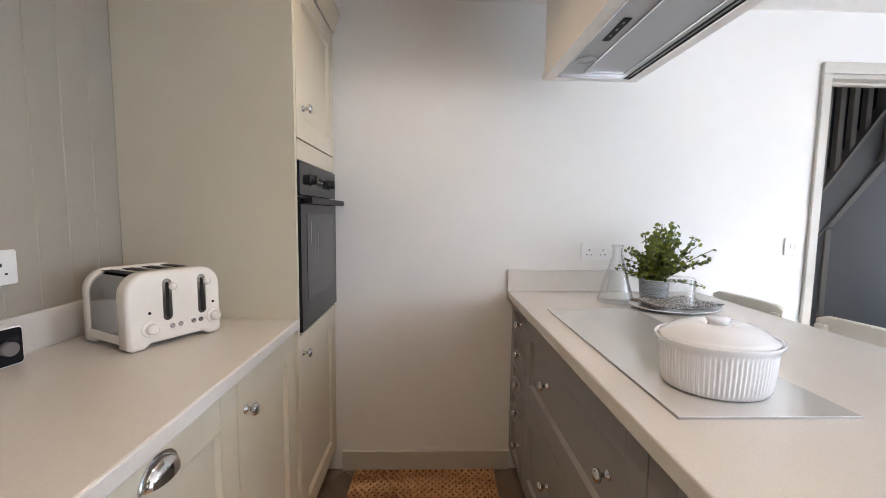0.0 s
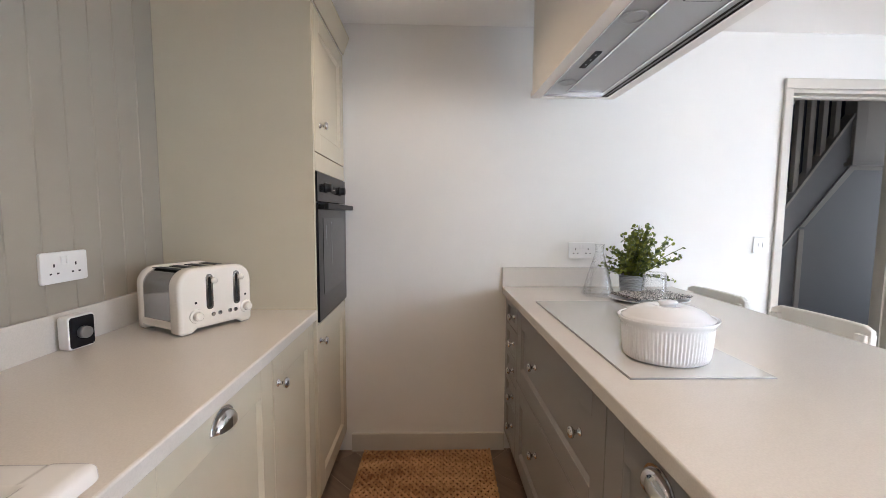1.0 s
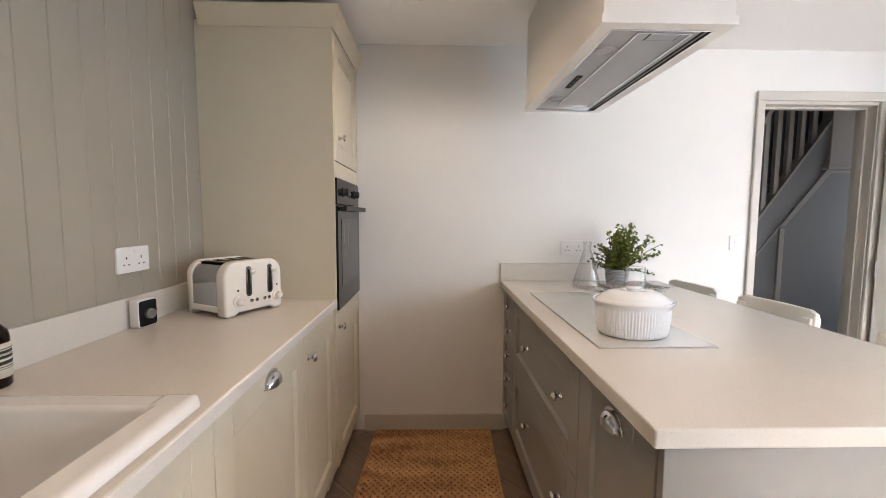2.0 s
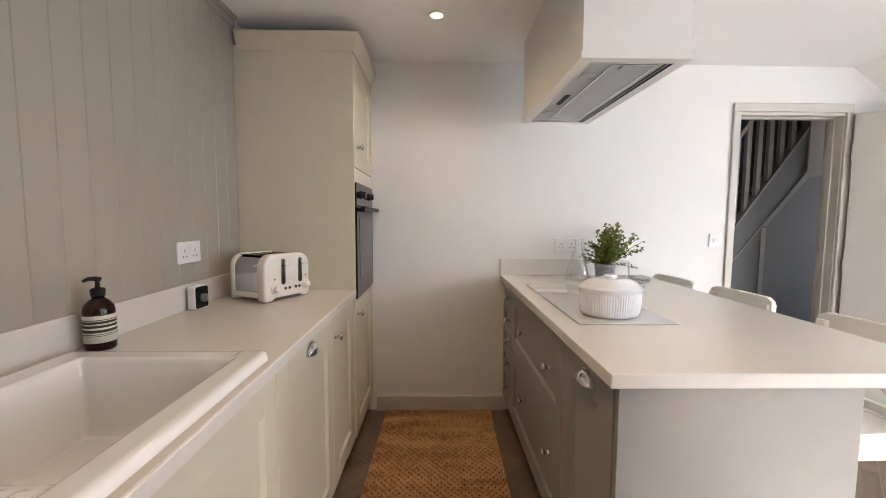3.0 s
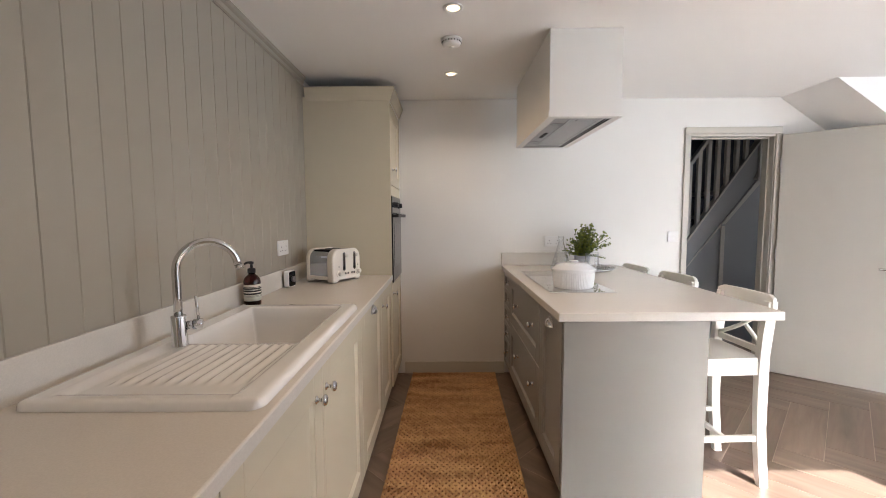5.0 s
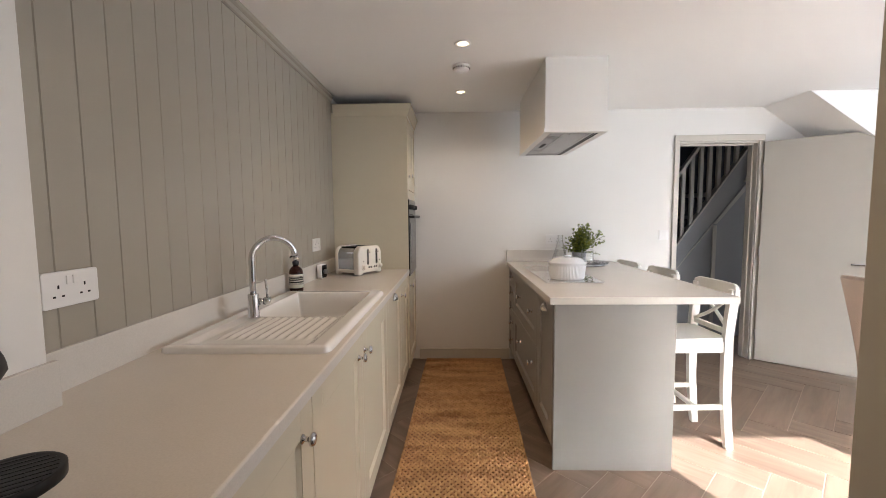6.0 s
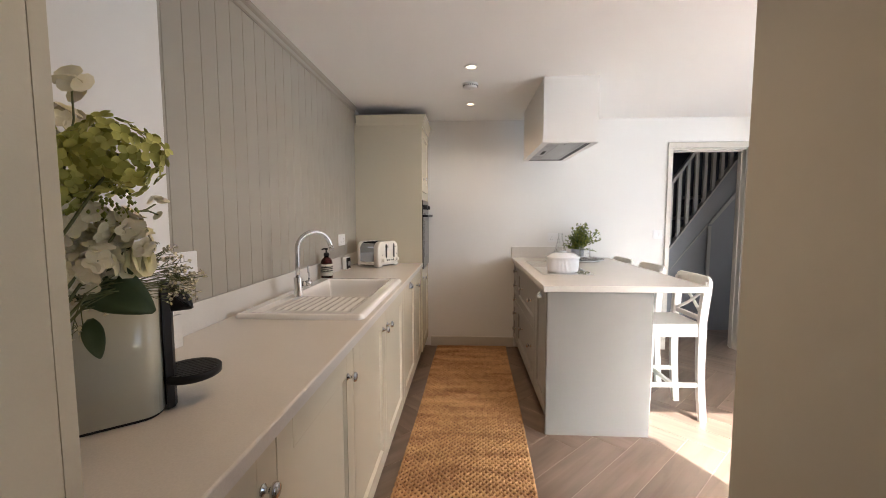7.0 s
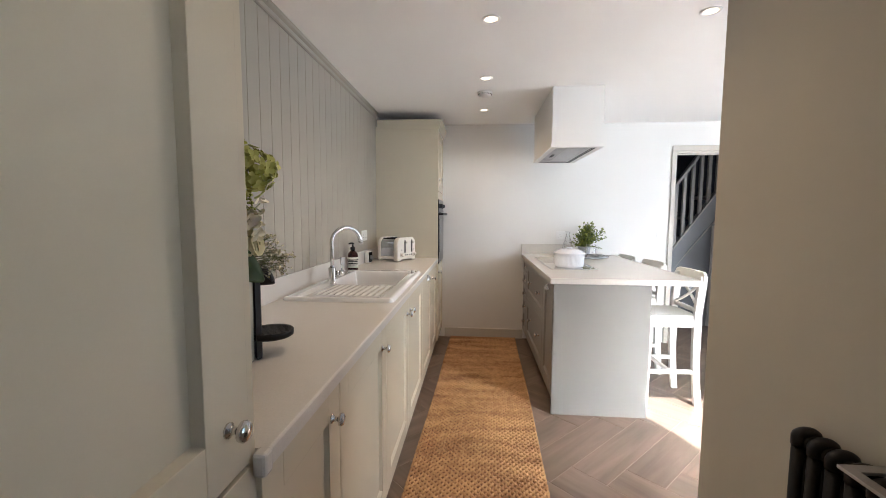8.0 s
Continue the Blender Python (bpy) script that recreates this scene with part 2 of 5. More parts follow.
INK = material("label_ink", (0.025, 0.023, 0.02), 0.6)
STOOL_WHITE = material("stool_paint", (0.78, 0.755, 0.70), 0.32, vary=0.02, grain=0.01, fine=120, bump=0.03)
OAK = material("oak", (0.50, 0.27, 0.11), 0.45, vary=0.14, grain=0.1, scale=6, fine=90, stretch=(8, 8, 1), bump=0.1)
FABRIC = material("oatmeal_fabric", (0.53, 0.435, 0.36), 0.9, vary=0.05, grain=0.18, fine=700, bump=0.4)
BASKET = material("whitewashed_wicker", (0.42, 0.435, 0.46), 0.8, vary=0.1, grain=0.2, fine=300, bump=0.3)
CLOTH = material("patterned_cloth", (0.30, 0.285, 0.28), 0.9, vary=0.05, bump=0.3)
_t = CLOTH.node_tree
_co, _cell, _cr = _t.nodes.new("ShaderNodeTexCoord"), _t.nodes.new("ShaderNodeTexNoise"), _t.nodes.new("ShaderNodeValToRGB")
_cell.inputs["Scale"].default_value, _cell.inputs["Detail"].default_value = 150, 2
_cr.color_ramp.elements[0].position, _cr.color_ramp.elements[0].color = 0.46, (0.035, 0.033, 0.035, 1)
_cr.color_ramp.elements[1].position, _cr.color_ramp.elements[1].color = 0.56, (0.62, 0.58, 0.54, 1)
_t.links.new(_co.outputs["Object"], _cell.inputs["Vector"])
_t.links.new(_cell.outputs["Fac"], _cr.inputs[0])
_t.links.new(_cr.outputs[0], _t.nodes["Principled BSDF"].inputs["Base Color"])
EUCALYPTUS = petal_material("eucalyptus_leaf", (0.014, 0.042, 0.008), (0.27, 0.30, 0.030))
HYDRANGEA = petal_material("green_floret", (0.20, 0.225, 0.012), (0.66, 0.66, 0.20), 0.3)
WHITE_PETAL = petal_material("white_petal", (0.72, 0.66, 0.45), (0.86, 0.81, 0.64), 0.3)
ROSE_PETAL = petal_material("cream_rose_petal", (0.70, 0.66, 0.36), (0.84, 0.81, 0.62), 0.3)
GREEN_BUD = petal_material("green_bud", (0.10, 0.14, 0.012), (0.34, 0.36, 0.06), 0.2)
BIG_LEAF = petal_material("dark_leaf", (0.022, 0.050, 0.018), (0.060, 0.100, 0.034), 0.05, 0.45)
STEM = material("stem_green", (0.12, 0.135, 0.05), 0.7, vary=0.2)
MACHINE_SAGE = material("sage_machine_enamel", (0.56, 0.55, 0.455), 0.14, vary=0.015, coat=0.5)
SPOT_GLOW = glow_material("lit_lens", (1.0, 0.80, 0.52), 0.85)
PATIO = material("patio_paving", (0.42, 0.39, 0.35), 0.85, vary=0.12, grain=0.06)


# ---- shapes ----
def box(bm, x0, y0, z0, x1, y1, z1, bevel=0.0, seg=2):
    r = bmesh.ops.create_cube(bm, size=1)
    vs = r["verts"]
    for v in vs:
        v.co = Vector((x0 + (v.co.x + 0.5) * (x1 - x0), y0 + (v.co.y + 0.5) * (y1 - y0), z0 + (v.co.z + 0.5) * (z1 - z0)))
    if bevel:
        es = list({e for v in vs for e in v.link_edges})
        bmesh.ops.bevel(bm, geom=es, offset=bevel, segments=seg, profile=0.5, affect='EDGES')
    return bm


def tube(bm, pts, radii, seg=12, caps=True):
    """A round bar along pts; radii: one number or one for each point."""
    pts = [Vector(p) for p in pts]
    if not isinstance(radii, (list, tuple)):
        radii = [radii] * len(pts)
    rings, ref = [], None
    for i, p in enumerate(pts):
        d = (pts[min(i + 1, len(pts) - 1)] - pts[max(i - 1, 0)]).normalized()
        if ref is None:
            ref = d.orthogonal().normalized()
        ref = (ref - d * ref.dot(d)).normalized()
        s = d.cross(ref)
        rings.append([bm.verts.new(p + (ref * math.cos(2 * math.pi * k / seg) + s * math.sin(2 * math.pi * k / seg)) * radii[i]) for k in range(seg)])
    for a, b in zip(rings, rings[1:]):
        for k in range(seg):
            f = bm.faces.new((a[k], a[(k + 1) % seg], b[(k + 1) % seg], b[k]))
            f.smooth = True
    if caps:
        bm.faces.new(rings[0][::-1])
        bm.faces.new(rings[-1])
    return bm


def lathe(bm, prof, seg=32, c=(0, 0), sx=1.0, sy=1.0, shape=None, smooth=True):
    """Turns (radius, height) pairs round the upright axis; shape(angle, i) scales the radius."""
    rings = []
    for i, (r, z) in enumerate(prof):
        if r < 1e-6:
            rings.append([bm.verts.new((c[0], c[1], z))])
            continue
        ring = []
        for k in range(seg):
            a = 2 * math.pi * k / seg
            q = r * (shape(a, i) if shape else 1)
            ring.append(bm.verts.new((c[0] + q * sx * math.cos(a), c[1] + q * sy * math.sin(a), z)))
        rings.append(ring)
    for a, b in zip(rings, rings[1:]):
        for k in range(seg):
            k2 = (k + 1) % seg
            if len(a) == 1 and len(b) == 1:
                continue
            if len(a) == 1:
                f = bm.faces.new((a[0], b[k2], b[k]))
            elif len(b) == 1:
                f = bm.faces.new((a[k], a[k2], b[0]))
            else:
                f = bm.faces.new((a[k], a[k2], b[k2], b[k]))
            f.smooth = smooth
    return bm


def prism(bm, outline, axis, a0, a1, bevel=0.0, seg=2):
    """An outline of (p, q) pairs pushed along axis from a0 to a1."""
    def at(p, q, a):
        return {'x': (a, p, q), 'y': (p, a, q), 'z': (p, q, a)}[axis]
    lo = [bm.verts.new(at(p, q, a0)) for p, q in outline]
    hi = [bm.verts.new(at(p, q, a1)) for p, q in outline]
    n = len(outline)
    fs = [bm.faces.new(lo), bm.faces.new(hi[::-1])]
    for k in range(n):
        fs.append(bm.faces.new((lo[k], hi[k], hi[(k + 1) % n], lo[(k + 1) % n])))
    bmesh.ops.recalc_face_normals(bm, faces=fs)
    if bevel:
        es = [e for f in fs[:2] for e in f.edges]
        bmesh.ops.bevel(bm, geom=es, offset=bevel, segments=seg, profile=0.5, affect='EDGES')
    return bm


def rounded(x0, z0, x1, z1, r, seg=5, only_top=False):
    """The outline of a rectangle with round corners."""
    out = []
    for cx, cz, a0, rr in ((x1, z0, -90, 0 if only_top else r), (x1, z1, 0, r), (x0, z1, 90, r), (x0, z0, 180, 0 if only_top else r)):
        sx, sz = (-1 if cx == x1 else 1), (-1 if cz == z1 else 1)
        if rr == 0:
            out.append((cx, cz))
            continue
        for k in range(seg + 1):
            a = radians(a0 + 90 * k / seg)
            out.append((cx + sx * rr + rr * math.cos(a), cz + sz * rr + rr * math.sin(a)))
    return out


def frame_ring(bm, x0, y0, x1, y1, w, z0, z1, wy=None):
    """A flat rectangular ring, w wide, in one piece."""
    wy = w if wy is None else wy
    def loop(dx, dy, z):
        return [bm.verts.new(v) for v in ((x0 + dx, y0 + dy, z), (x1 - dx, y0 + dy, z), (x1 - dx, y1 - dy, z), (x0 + dx, y1 - dy, z))]
    ls = [loop(0, 0, z0), loop(0, 0, z1), loop(w, wy, z1), loop(w, wy, z0)]
    fs = []
    for i in range(4):
        a, b = ls[i], ls[(i + 1) % 4]
        for k in range(4):
            fs.append(bm.faces.new((a[k], a[(k + 1) % 4], b[(k + 1) % 4], b[k])))
    bmesh.ops.recalc_face_normals(bm, faces=fs)
    return bm


def mesh_of(name, bm, mat, smooth_angle=None):
    me = bpy.data.meshes.new(name)
    bm.normal_update()
    bm.to_mesh(me)
    bm.free()
    me.materials.append(mat)
    return me


def part(name, bm, mat, parent, label="", smooth=False):
    """One mesh under a thing or under a part, in the thing's own coordinates."""
    if smooth:
        for f in bm.faces:
            f.smooth = True
    ob = new(name, mesh_of(name, bm, mat))
    ob.parent = parent
    if label:
        tagged(ob, label)
    return ob


def thing(name, label, category, group="", at=(0, 0, 0), turn=0):
    ob = new(name)
    ob.empty_display_size = 0.05
    ob.matrix_basis = pose(*at, 0, 0, turn)
    return tagged(ob, label, category, group)


def structure(name, bm, mat, label="", category=""):
    ob = new(name, mesh_of(name, bm, mat))
    return tagged(ob, label, category, kind="structure")


def boxes(*rows, bevel=0.0):
    bm = bmesh.new()
    for r in rows:
        box(bm, *r, bevel=bevel)
    return bm


# ---- the room ----
LEFT, RIGHT, NEAR, WIN = -1.035, 4.35, -4.6, -1.75   # left wall, dining wall, wall behind the walk, glazed wall
NIBX, NIBY = -0.962, -0.945                          # the wall steps out here
WALLX, WALLY = 0.692, -1.0                           # corner of the wall beside the walk
DX0, DX1, DH = 1.936, 2.615, 1.962                   # hall doorway

structure("wall_west", boxes((LEFT - 0.15, NEAR, 0, LEFT, BACK + 0.12, 2.6)), WALL_WHITE, "white painted wall behind the kitchen units", "wall")
structure("wall_west_nib", boxes((LEFT, NEAR, 0, NIBX, NIBY, CEIL)), WALL_WHITE, "cream white wall that steps out beside the panelling", "wall")
structure("wall_north", boxes((LEFT, BACK, 0, DX0 - 0.02, BACK + 0.12, 2.6), (DX0 - 0.02, BACK, DH + 0.02, DX1 + 0.02, BACK + 0.12, 2.6),
                              (DX1 + 0.02, BACK, 0, RIGHT + 0.15, BACK + 0.12, 2.6)), WALL_WHITE, "plain white end wall with a doorway to the hall", "wall")
# opening added out of view, so light from the right reaches the sink run
EW = (-0.75, 0.35, 0.85, 2.05)
structure("wall_east", boxes((RIGHT, WIN - 0.2, 0, RIGHT + 0.15, EW[0], 2.6), (RIGHT, EW[1], 0, RIGHT + 0.15, BACK, 2.6), (RIGHT, EW[0], 0, RIGHT + 0.15, EW[1], EW[2]), (RIGHT, EW[0], EW[3], RIGHT + 0.15, EW[1], 2.6)), WALL_WHITE, "white dining room wall", "wall")
SW = (-2.80, -1.75, 0.98, 2.05)                        # assumed side window over the radiator, out of view, lights the larder
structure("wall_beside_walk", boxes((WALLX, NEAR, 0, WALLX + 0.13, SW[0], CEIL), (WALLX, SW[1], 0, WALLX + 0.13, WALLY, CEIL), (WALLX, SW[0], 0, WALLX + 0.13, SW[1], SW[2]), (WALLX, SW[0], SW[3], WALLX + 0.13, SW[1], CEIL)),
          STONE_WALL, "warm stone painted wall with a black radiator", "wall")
structure("wall_south", boxes((LEFT - 0.15, NEAR - 0.15, 0, WALLX + 0.13, NEAR, 2.6)), WALL_WHITE, "plain white wall behind the walk", "wall")
# added outside, out of view, to stop the sun entering the side window
structure("sun_block_wall", boxes((WALLX + 0.14, -4.95, -0.12, 2.5, -4.78, 4.7)), PATIO, "unseen wall added to keep sun off the side window", "wall")
WX0, WX1, WH = 1.906, 4.25, 2.08
structure("wall_glazed", boxes((WALLX + 0.13, WIN - 0.2, 0, WX0, WIN, 2.6), (WX1, WIN - 0.2, 0, RIGHT, WIN, 2.6), (WX0, WIN - 0.2, WH, WX1, WIN, 2.6)),
          WALL_WHITE, "white wall with glazed garden doors", "wall")
bm = bmesh.new()
box(bm, LEFT - 0.15, NEAR - 0.15, CEIL, WALLX + 0.13, BACK + 0.12, CEIL + 0.12)
box(bm, WALLX + 0.13, WIN - 0.2, CEIL, RIGHT + 0.15, BACK + 0.12, CEIL + 0.12)
structure("ceiling", bm, CEILING_WHITE, "smooth white ceiling", "ceiling")
bm = bmesh.new()
SLX, SLY = 2.645, 1.455
prism(bm, [(SLX, CEIL - 0.001), (RIGHT, CEIL - 0.001), (RIGHT, CEIL - 0.69 * (RIGHT - SLX))], 'y', SLY, BACK)
structure("ceiling_slope", bm, CEILING_WHITE, "sloping white ceiling section beside the hall door", "ceiling")

# skirting boards
bm = boxes((-0.41, BACK - 0.016, 0, 0.43, BACK, 0.10), (1.06, BACK - 0.016, 0, DX0 - 0.07, BACK, 0.10), (DX1 + 0.07, BACK - 0.016, 0, RIGHT, BACK, 0.10), bevel=0.003)
structure("baseboard", bm, TRIM, "greige painted skirting board", "skirting")

# doorway lining and architrave
door_frame = tagged(new("door_frame"), "greige painted door lining and architrave", "door frame", kind="structure")
bm = boxes((DX0 - 0.02, BACK - 0.002, 0, DX0, BACK + 0.122, DH), (DX1, BACK - 0.002, 0, DX1 + 0.02, BACK + 0.122, DH), (DX0 - 0.02, BACK - 0.002, DH, DX1 + 0.02, BACK + 0.122, DH + 0.02), bevel=0.002)
part("lining", bm, TRIM, door_frame)
bm = boxes((DX0, BACK + 0.05, 0, DX0 + 0.012, BACK + 0.085, DH - 0.012), (DX1 - 0.012, BACK + 0.05, 0, DX1, BACK + 0.085, DH - 0.012), (DX0, BACK + 0.05, DH - 0.012, DX1, BACK + 0.085, DH), bevel=0.001)
part("door_stop", bm, TRIM, door_frame)
for nm, r in (("architrave", (DX0 - 0.051, BACK - 0.02, 0, DX0 - 0.005, BACK - 0.002, DH + 0.018)), ("architrave", (DX1 + 0.005, BACK - 0.02, 0, DX1 + 0.051, BACK - 0.002, DH + 0.018)),
              ("architrave", (DX0 - 0.051, BACK - 0.02, DH + 0.018, DX1 + 0.051, BACK - 0.002, DH + 0.072))):
    part(nm, boxes(r, bevel=0.005), TRIM, door_frame)

# hall beyond the doorway
SY = 2.66
# the opening at the right end is only for the added hall fill
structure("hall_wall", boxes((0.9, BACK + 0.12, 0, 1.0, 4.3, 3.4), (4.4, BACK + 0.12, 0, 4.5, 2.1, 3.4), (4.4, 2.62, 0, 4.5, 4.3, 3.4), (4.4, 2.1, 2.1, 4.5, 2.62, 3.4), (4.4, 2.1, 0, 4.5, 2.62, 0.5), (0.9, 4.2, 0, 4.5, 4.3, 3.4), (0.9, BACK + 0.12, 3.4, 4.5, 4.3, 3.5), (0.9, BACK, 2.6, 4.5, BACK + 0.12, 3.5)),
          HALL_DARK, "hall walls coloured dark blue to stand for shade", "wall")


def stair_z(x):
    """Top of the string at x."""
    return 1.135 + (x - 2.425) * 1.44


stairs = tagged(new("staircase"), "grey painted panelled staircase with spindles in the hall", "staircase", kind="structure")
x0, x1 = 1.55, 3.05
bm = bmesh.new()
prism(bm, [(x0, 0), (4.3, 0), (4.3, stair_z(x1) - 0.22), (x1, stair_z(x1) - 0.22), (x0, max(0.02, stair_z(x0) - 0.22))], 'y', SY, SY + 0.03)
part("spandrel_panel", bm, STAIR_PAINT, stairs)
bm = bmesh.new()
prism(bm, [(1.68, stair_z(1.68) - 0.02), (1.68, stair_z(1.68) - 0.25), (x1, stair_z(x1) - 0.27), (x1, stair_z(x1))], 'y', SY - 0.02, SY + 0.04)
part("string", bm, STAIR_PAINT, stairs)
bm = bmesh.new()
prism(bm, [(1.68, stair_z(1.68)), (x1, stair_z(x1)), (x1, stair_z(x1) + 0.03), (1.68, stair_z(1.68) + 0.03)], 'y', SY - 0.035, SY + 0.05)
part("string_capping", bm, STAIR_TRIM, stairs)
for k in range(13):
    x = 2.935 - 0.0915 * k
    bm = boxes((x - 0.019, SY - 0.012, stair_z(x) + 0.01, x + 0.019, SY + 0.026, stair_z(x) + 0.75), bevel=0.003)
    part("spindle", bm, STAIR_TRIM, stairs)
bm = bmesh.new()
prism(bm, [(1.68, stair_z(1.68) + 0.73), (x1, stair_z(x1) + 0.73), (x1, stair_z(x1) + 0.79), (1.68, stair_z(1.68) + 0.79)], 'y', SY - 0.03, SY + 0.04, bevel=0.008)
part("handrail", bm, STAIR_TRIM, stairs)
part("newel_post", boxes((x1 - 0.012, SY - 0.045, 1.70, x1 + 0.078, SY + 0.045, 3.2), bevel=0.004), STAIR_TRIM, stairs)
part("landing_panel", boxes((x1 + 0.079, SY - 0.005, 1.70, 4.3, SY + 0.03, 3.2)), STAIR_TRIM, stairs)
part("newel_cap", boxes((x1 - 0.03, SY - 0.06, 1.675, x1 + 0.30, SY + 0.05, 1.70), bevel=0.004), STAIR_TRIM, stairs)
bm = boxes((2.713, SY - 0.014, 0.0, 2.753, SY, 1.215), bevel=0.003)
part("batten", bm, STAIR_TRIM, stairs)
bm = bmesh.new()
q = lambda x: 1.218 + (x - 2.74) * 1.232
prism(bm, [(2.753, q(2.753)), (3.09, q(3.09)), (3.3, q(3.09)), (3.3, q(3.09) + 0.042), (3.070, q(3.09) + 0.042), (2.713, q(2.713) + 0.047)], 'y', SY - 0.014, SY)
part("moulding", bm, STAIR_TRIM, stairs)
bm = bmesh.new()
prism(bm, [(1.8, 0.851 - 0.628 * 1.286), (2.712, 0.851 + 0.284 * 1.286), (2.712, 0.869 + 0.284 * 1.286), (1.8, 0.869 - 0.628 * 1.286)], 'y', SY - 0.012, SY)
part("moulding", bm, STAIR_TRIM, stairs)
for k in range(7):
    xa = 1.75 + 0.19 * k
    bm = boxes((xa, SY + 0.03, stair_z(xa) - 0.25, xa + 0.24, SY + 0.9, stair_z(xa) - 0.21))
    part("tread", bm, STAIR_PAINT, stairs)

# floor slab, ground and garden doors
structure("floor", boxes((LEFT - 0.15, NEAR - 0.15, -0.1, WALLX + 0.13, 4.3, -0.0016), (WALLX + 0.13, WIN - 0.2, -0.1, RIGHT + 0.15, 4.3, -0.0016)), GROUT, "herringbone floor of pale grey-brown wood-look planks", "floor")
structure("ground", boxes((-60, -80, -0.25, 60, 80, -0.12)), PATIO, "pale patio paving outside the garden doors", "ground")
window = tagged(new("window_1"), "glazed garden doors with slim white frames", "glazed door", kind="structure")
FR = 0.075
mid = 3.15
part("window_frame", boxes((WX0, WIN - 0.13, 0.0, WX0 + 0.05, WIN - 0.06, WH), (WX1 - FR, WIN - 0.13, 0, WX1, WIN - 0.06, WH), (WX0, WIN - 0.13, WH - 0.06, WX1, WIN - 0.06, WH),
                           (WX0, WIN - 0.13, 0, WX1, WIN - 0.06, 0.06), (mid - 0.075, WIN - 0.13, 0, mid + 0.075, WIN - 0.06, WH), bevel=0.004), PLASTIC_WHITE, window)
for a, b in ((WX0 + 0.05, mid - 0.075), (mid + 0.075, WX1 - FR)):
    p = part("pane", boxes((a, WIN - 0.098, 0.06, b, WIN - 0.092, WH - 0.06)), GLASS, window)
    p.visible_shadow = False
assumed_window = tagged(new("window_3"), "assumed side window out of view that lights the larder", "window", kind="structure")
wx = WALLX + 0.05
part("window_frame", boxes((wx, SW[0], SW[2], wx + 0.05, SW[0] + 0.05, SW[3]), (wx, SW[1] - 0.05, SW[2], wx + 0.05, SW[1], SW[3]), (wx, SW[0] + 0.05, SW[2], wx + 0.05, SW[1] - 0.05, SW[2] + 0.05), (wx, SW[0] + 0.05, SW[3] - 0.05, wx + 0.05, SW[1] - 0.05, SW[3])), PLASTIC_WHITE, assumed_window)
p = part("pane", boxes((wx + 0.022, SW[0] + 0.05, SW[2] + 0.05, wx + 0.028, SW[1] - 0.05, SW[3] - 0.05)), GLASS, assumed_window)
p.visible_shadow = False
added_window = tagged(new("window_2"), "unseen window added to light the sink run", "window", kind="structure")
part("window_frame", boxes((RIGHT + 0.05, EW[0], EW[2], RIGHT + 0.11, EW[0] + 0.06, EW[3]), (RIGHT + 0.05, EW[1] - 0.06, EW[2], RIGHT + 0.11, EW[1], EW[3]), (RIGHT + 0.05, EW[0] + 0.06, EW[2], RIGHT + 0.11, EW[1] - 0.06, EW[2] + 0.06),
                           (RIGHT + 0.05, EW[0] + 0.06, EW[3] - 0.06, RIGHT + 0.11, EW[1] - 0.06, EW[3]), (RIGHT + 0.05, -0.23, EW[2] + 0.06, RIGHT + 0.11, -0.17, EW[3] - 0.06)), PLASTIC_WHITE, added_window)
p = part("pane", boxes((RIGHT + 0.077, EW[0] + 0.06, EW[2] + 0.06, RIGHT + 0.083, EW[1] - 0.06, EW[3] - 0.06)), GLASS, added_window)
p.visible_shadow = False

# hall door, standing open
HX, HY = 2.655, 1.895
ang = math.degrees(math.atan2(-0.485, 0.59))
door = tagged(new("door_1"), "cream painted flush door standing open into the room", "door", kind="structure")
door.matrix_basis = pose(HX, HY, 0, 0, 0, ang)
part("leaf", boxes((0.0, -0.02, 0.014, 0.762, 0.02, 1.963), bevel=0.002), DOOR_PAINT, door)
bm = bmesh.new()
for s in (-1, 1):
    tube(bm, [(0.70, s * 0.02, 0.925), (0.70, s * 0.028, 0.925)], 0.026, 20)
    tube(bm, [(0.70, s * 0.028, 0.925), (0.70, s * 0.058, 0.925), (0.69, s * 0.064, 0.925), (0.575, s * 0.064, 0.925)], 0.0095, 12)
part("door_handle", bm, CHROME, door, "polished chrome lever handle")
for z in (0.25, 1.0, 1.72):
    part("hinge", boxes((-0.006, -0.03, z - 0.05, 0.002, 0.0, z + 0.05)), STEEL, door)

# panelled wall
panelling = tagged(new("wall_panelling"), "sage grey tongue-and-groove wall panelling", "wall panelling", kind="structure")
PITCH, P0 = 0.0968, -0.945
bm = bmesh.new()
c = 0.0032
prism(bm, [(0, 0), (0, PITCH), (0.009 - c, PITCH), (0.009, PITCH - c * 0.8), (0.009, c * 0.8), (0.009 - c, 0)], 'z', 0.88, CEIL - 0.05)
board_mesh = mesh_of("board", bm, SAGE)
for k in range(29):
    b = new("board", board_mesh)
    b.parent = panelling
    b.location = (LEFT, P0 + k * PITCH, 0)
bm = bmesh.new()
prism(bm, [(LEFT + 0.0005, CEIL - 0.052), (LEFT + 0.016, CEIL - 0.052), (LEFT + 0.021, CEIL - 0.046), (LEFT + 0.021, CEIL - 0.026), (LEFT + 0.034, CEIL - 0.018), (LEFT + 0.036, CEIL - 0.0005), (LEFT + 0.0005, CEIL - 0.0005)], 'y', NIBY, 1.38)
part("cornice_trim", bm, SAGE, panelling)


# ---- kitchen units ----
TOP, UNDER = 0.92, 0.882
FX = -0.450                 # door faces of the sink run
EDGE = -0.433               # worktop edge
SPLX = LEFT + 0.009 + 0.013  # face of the upstand


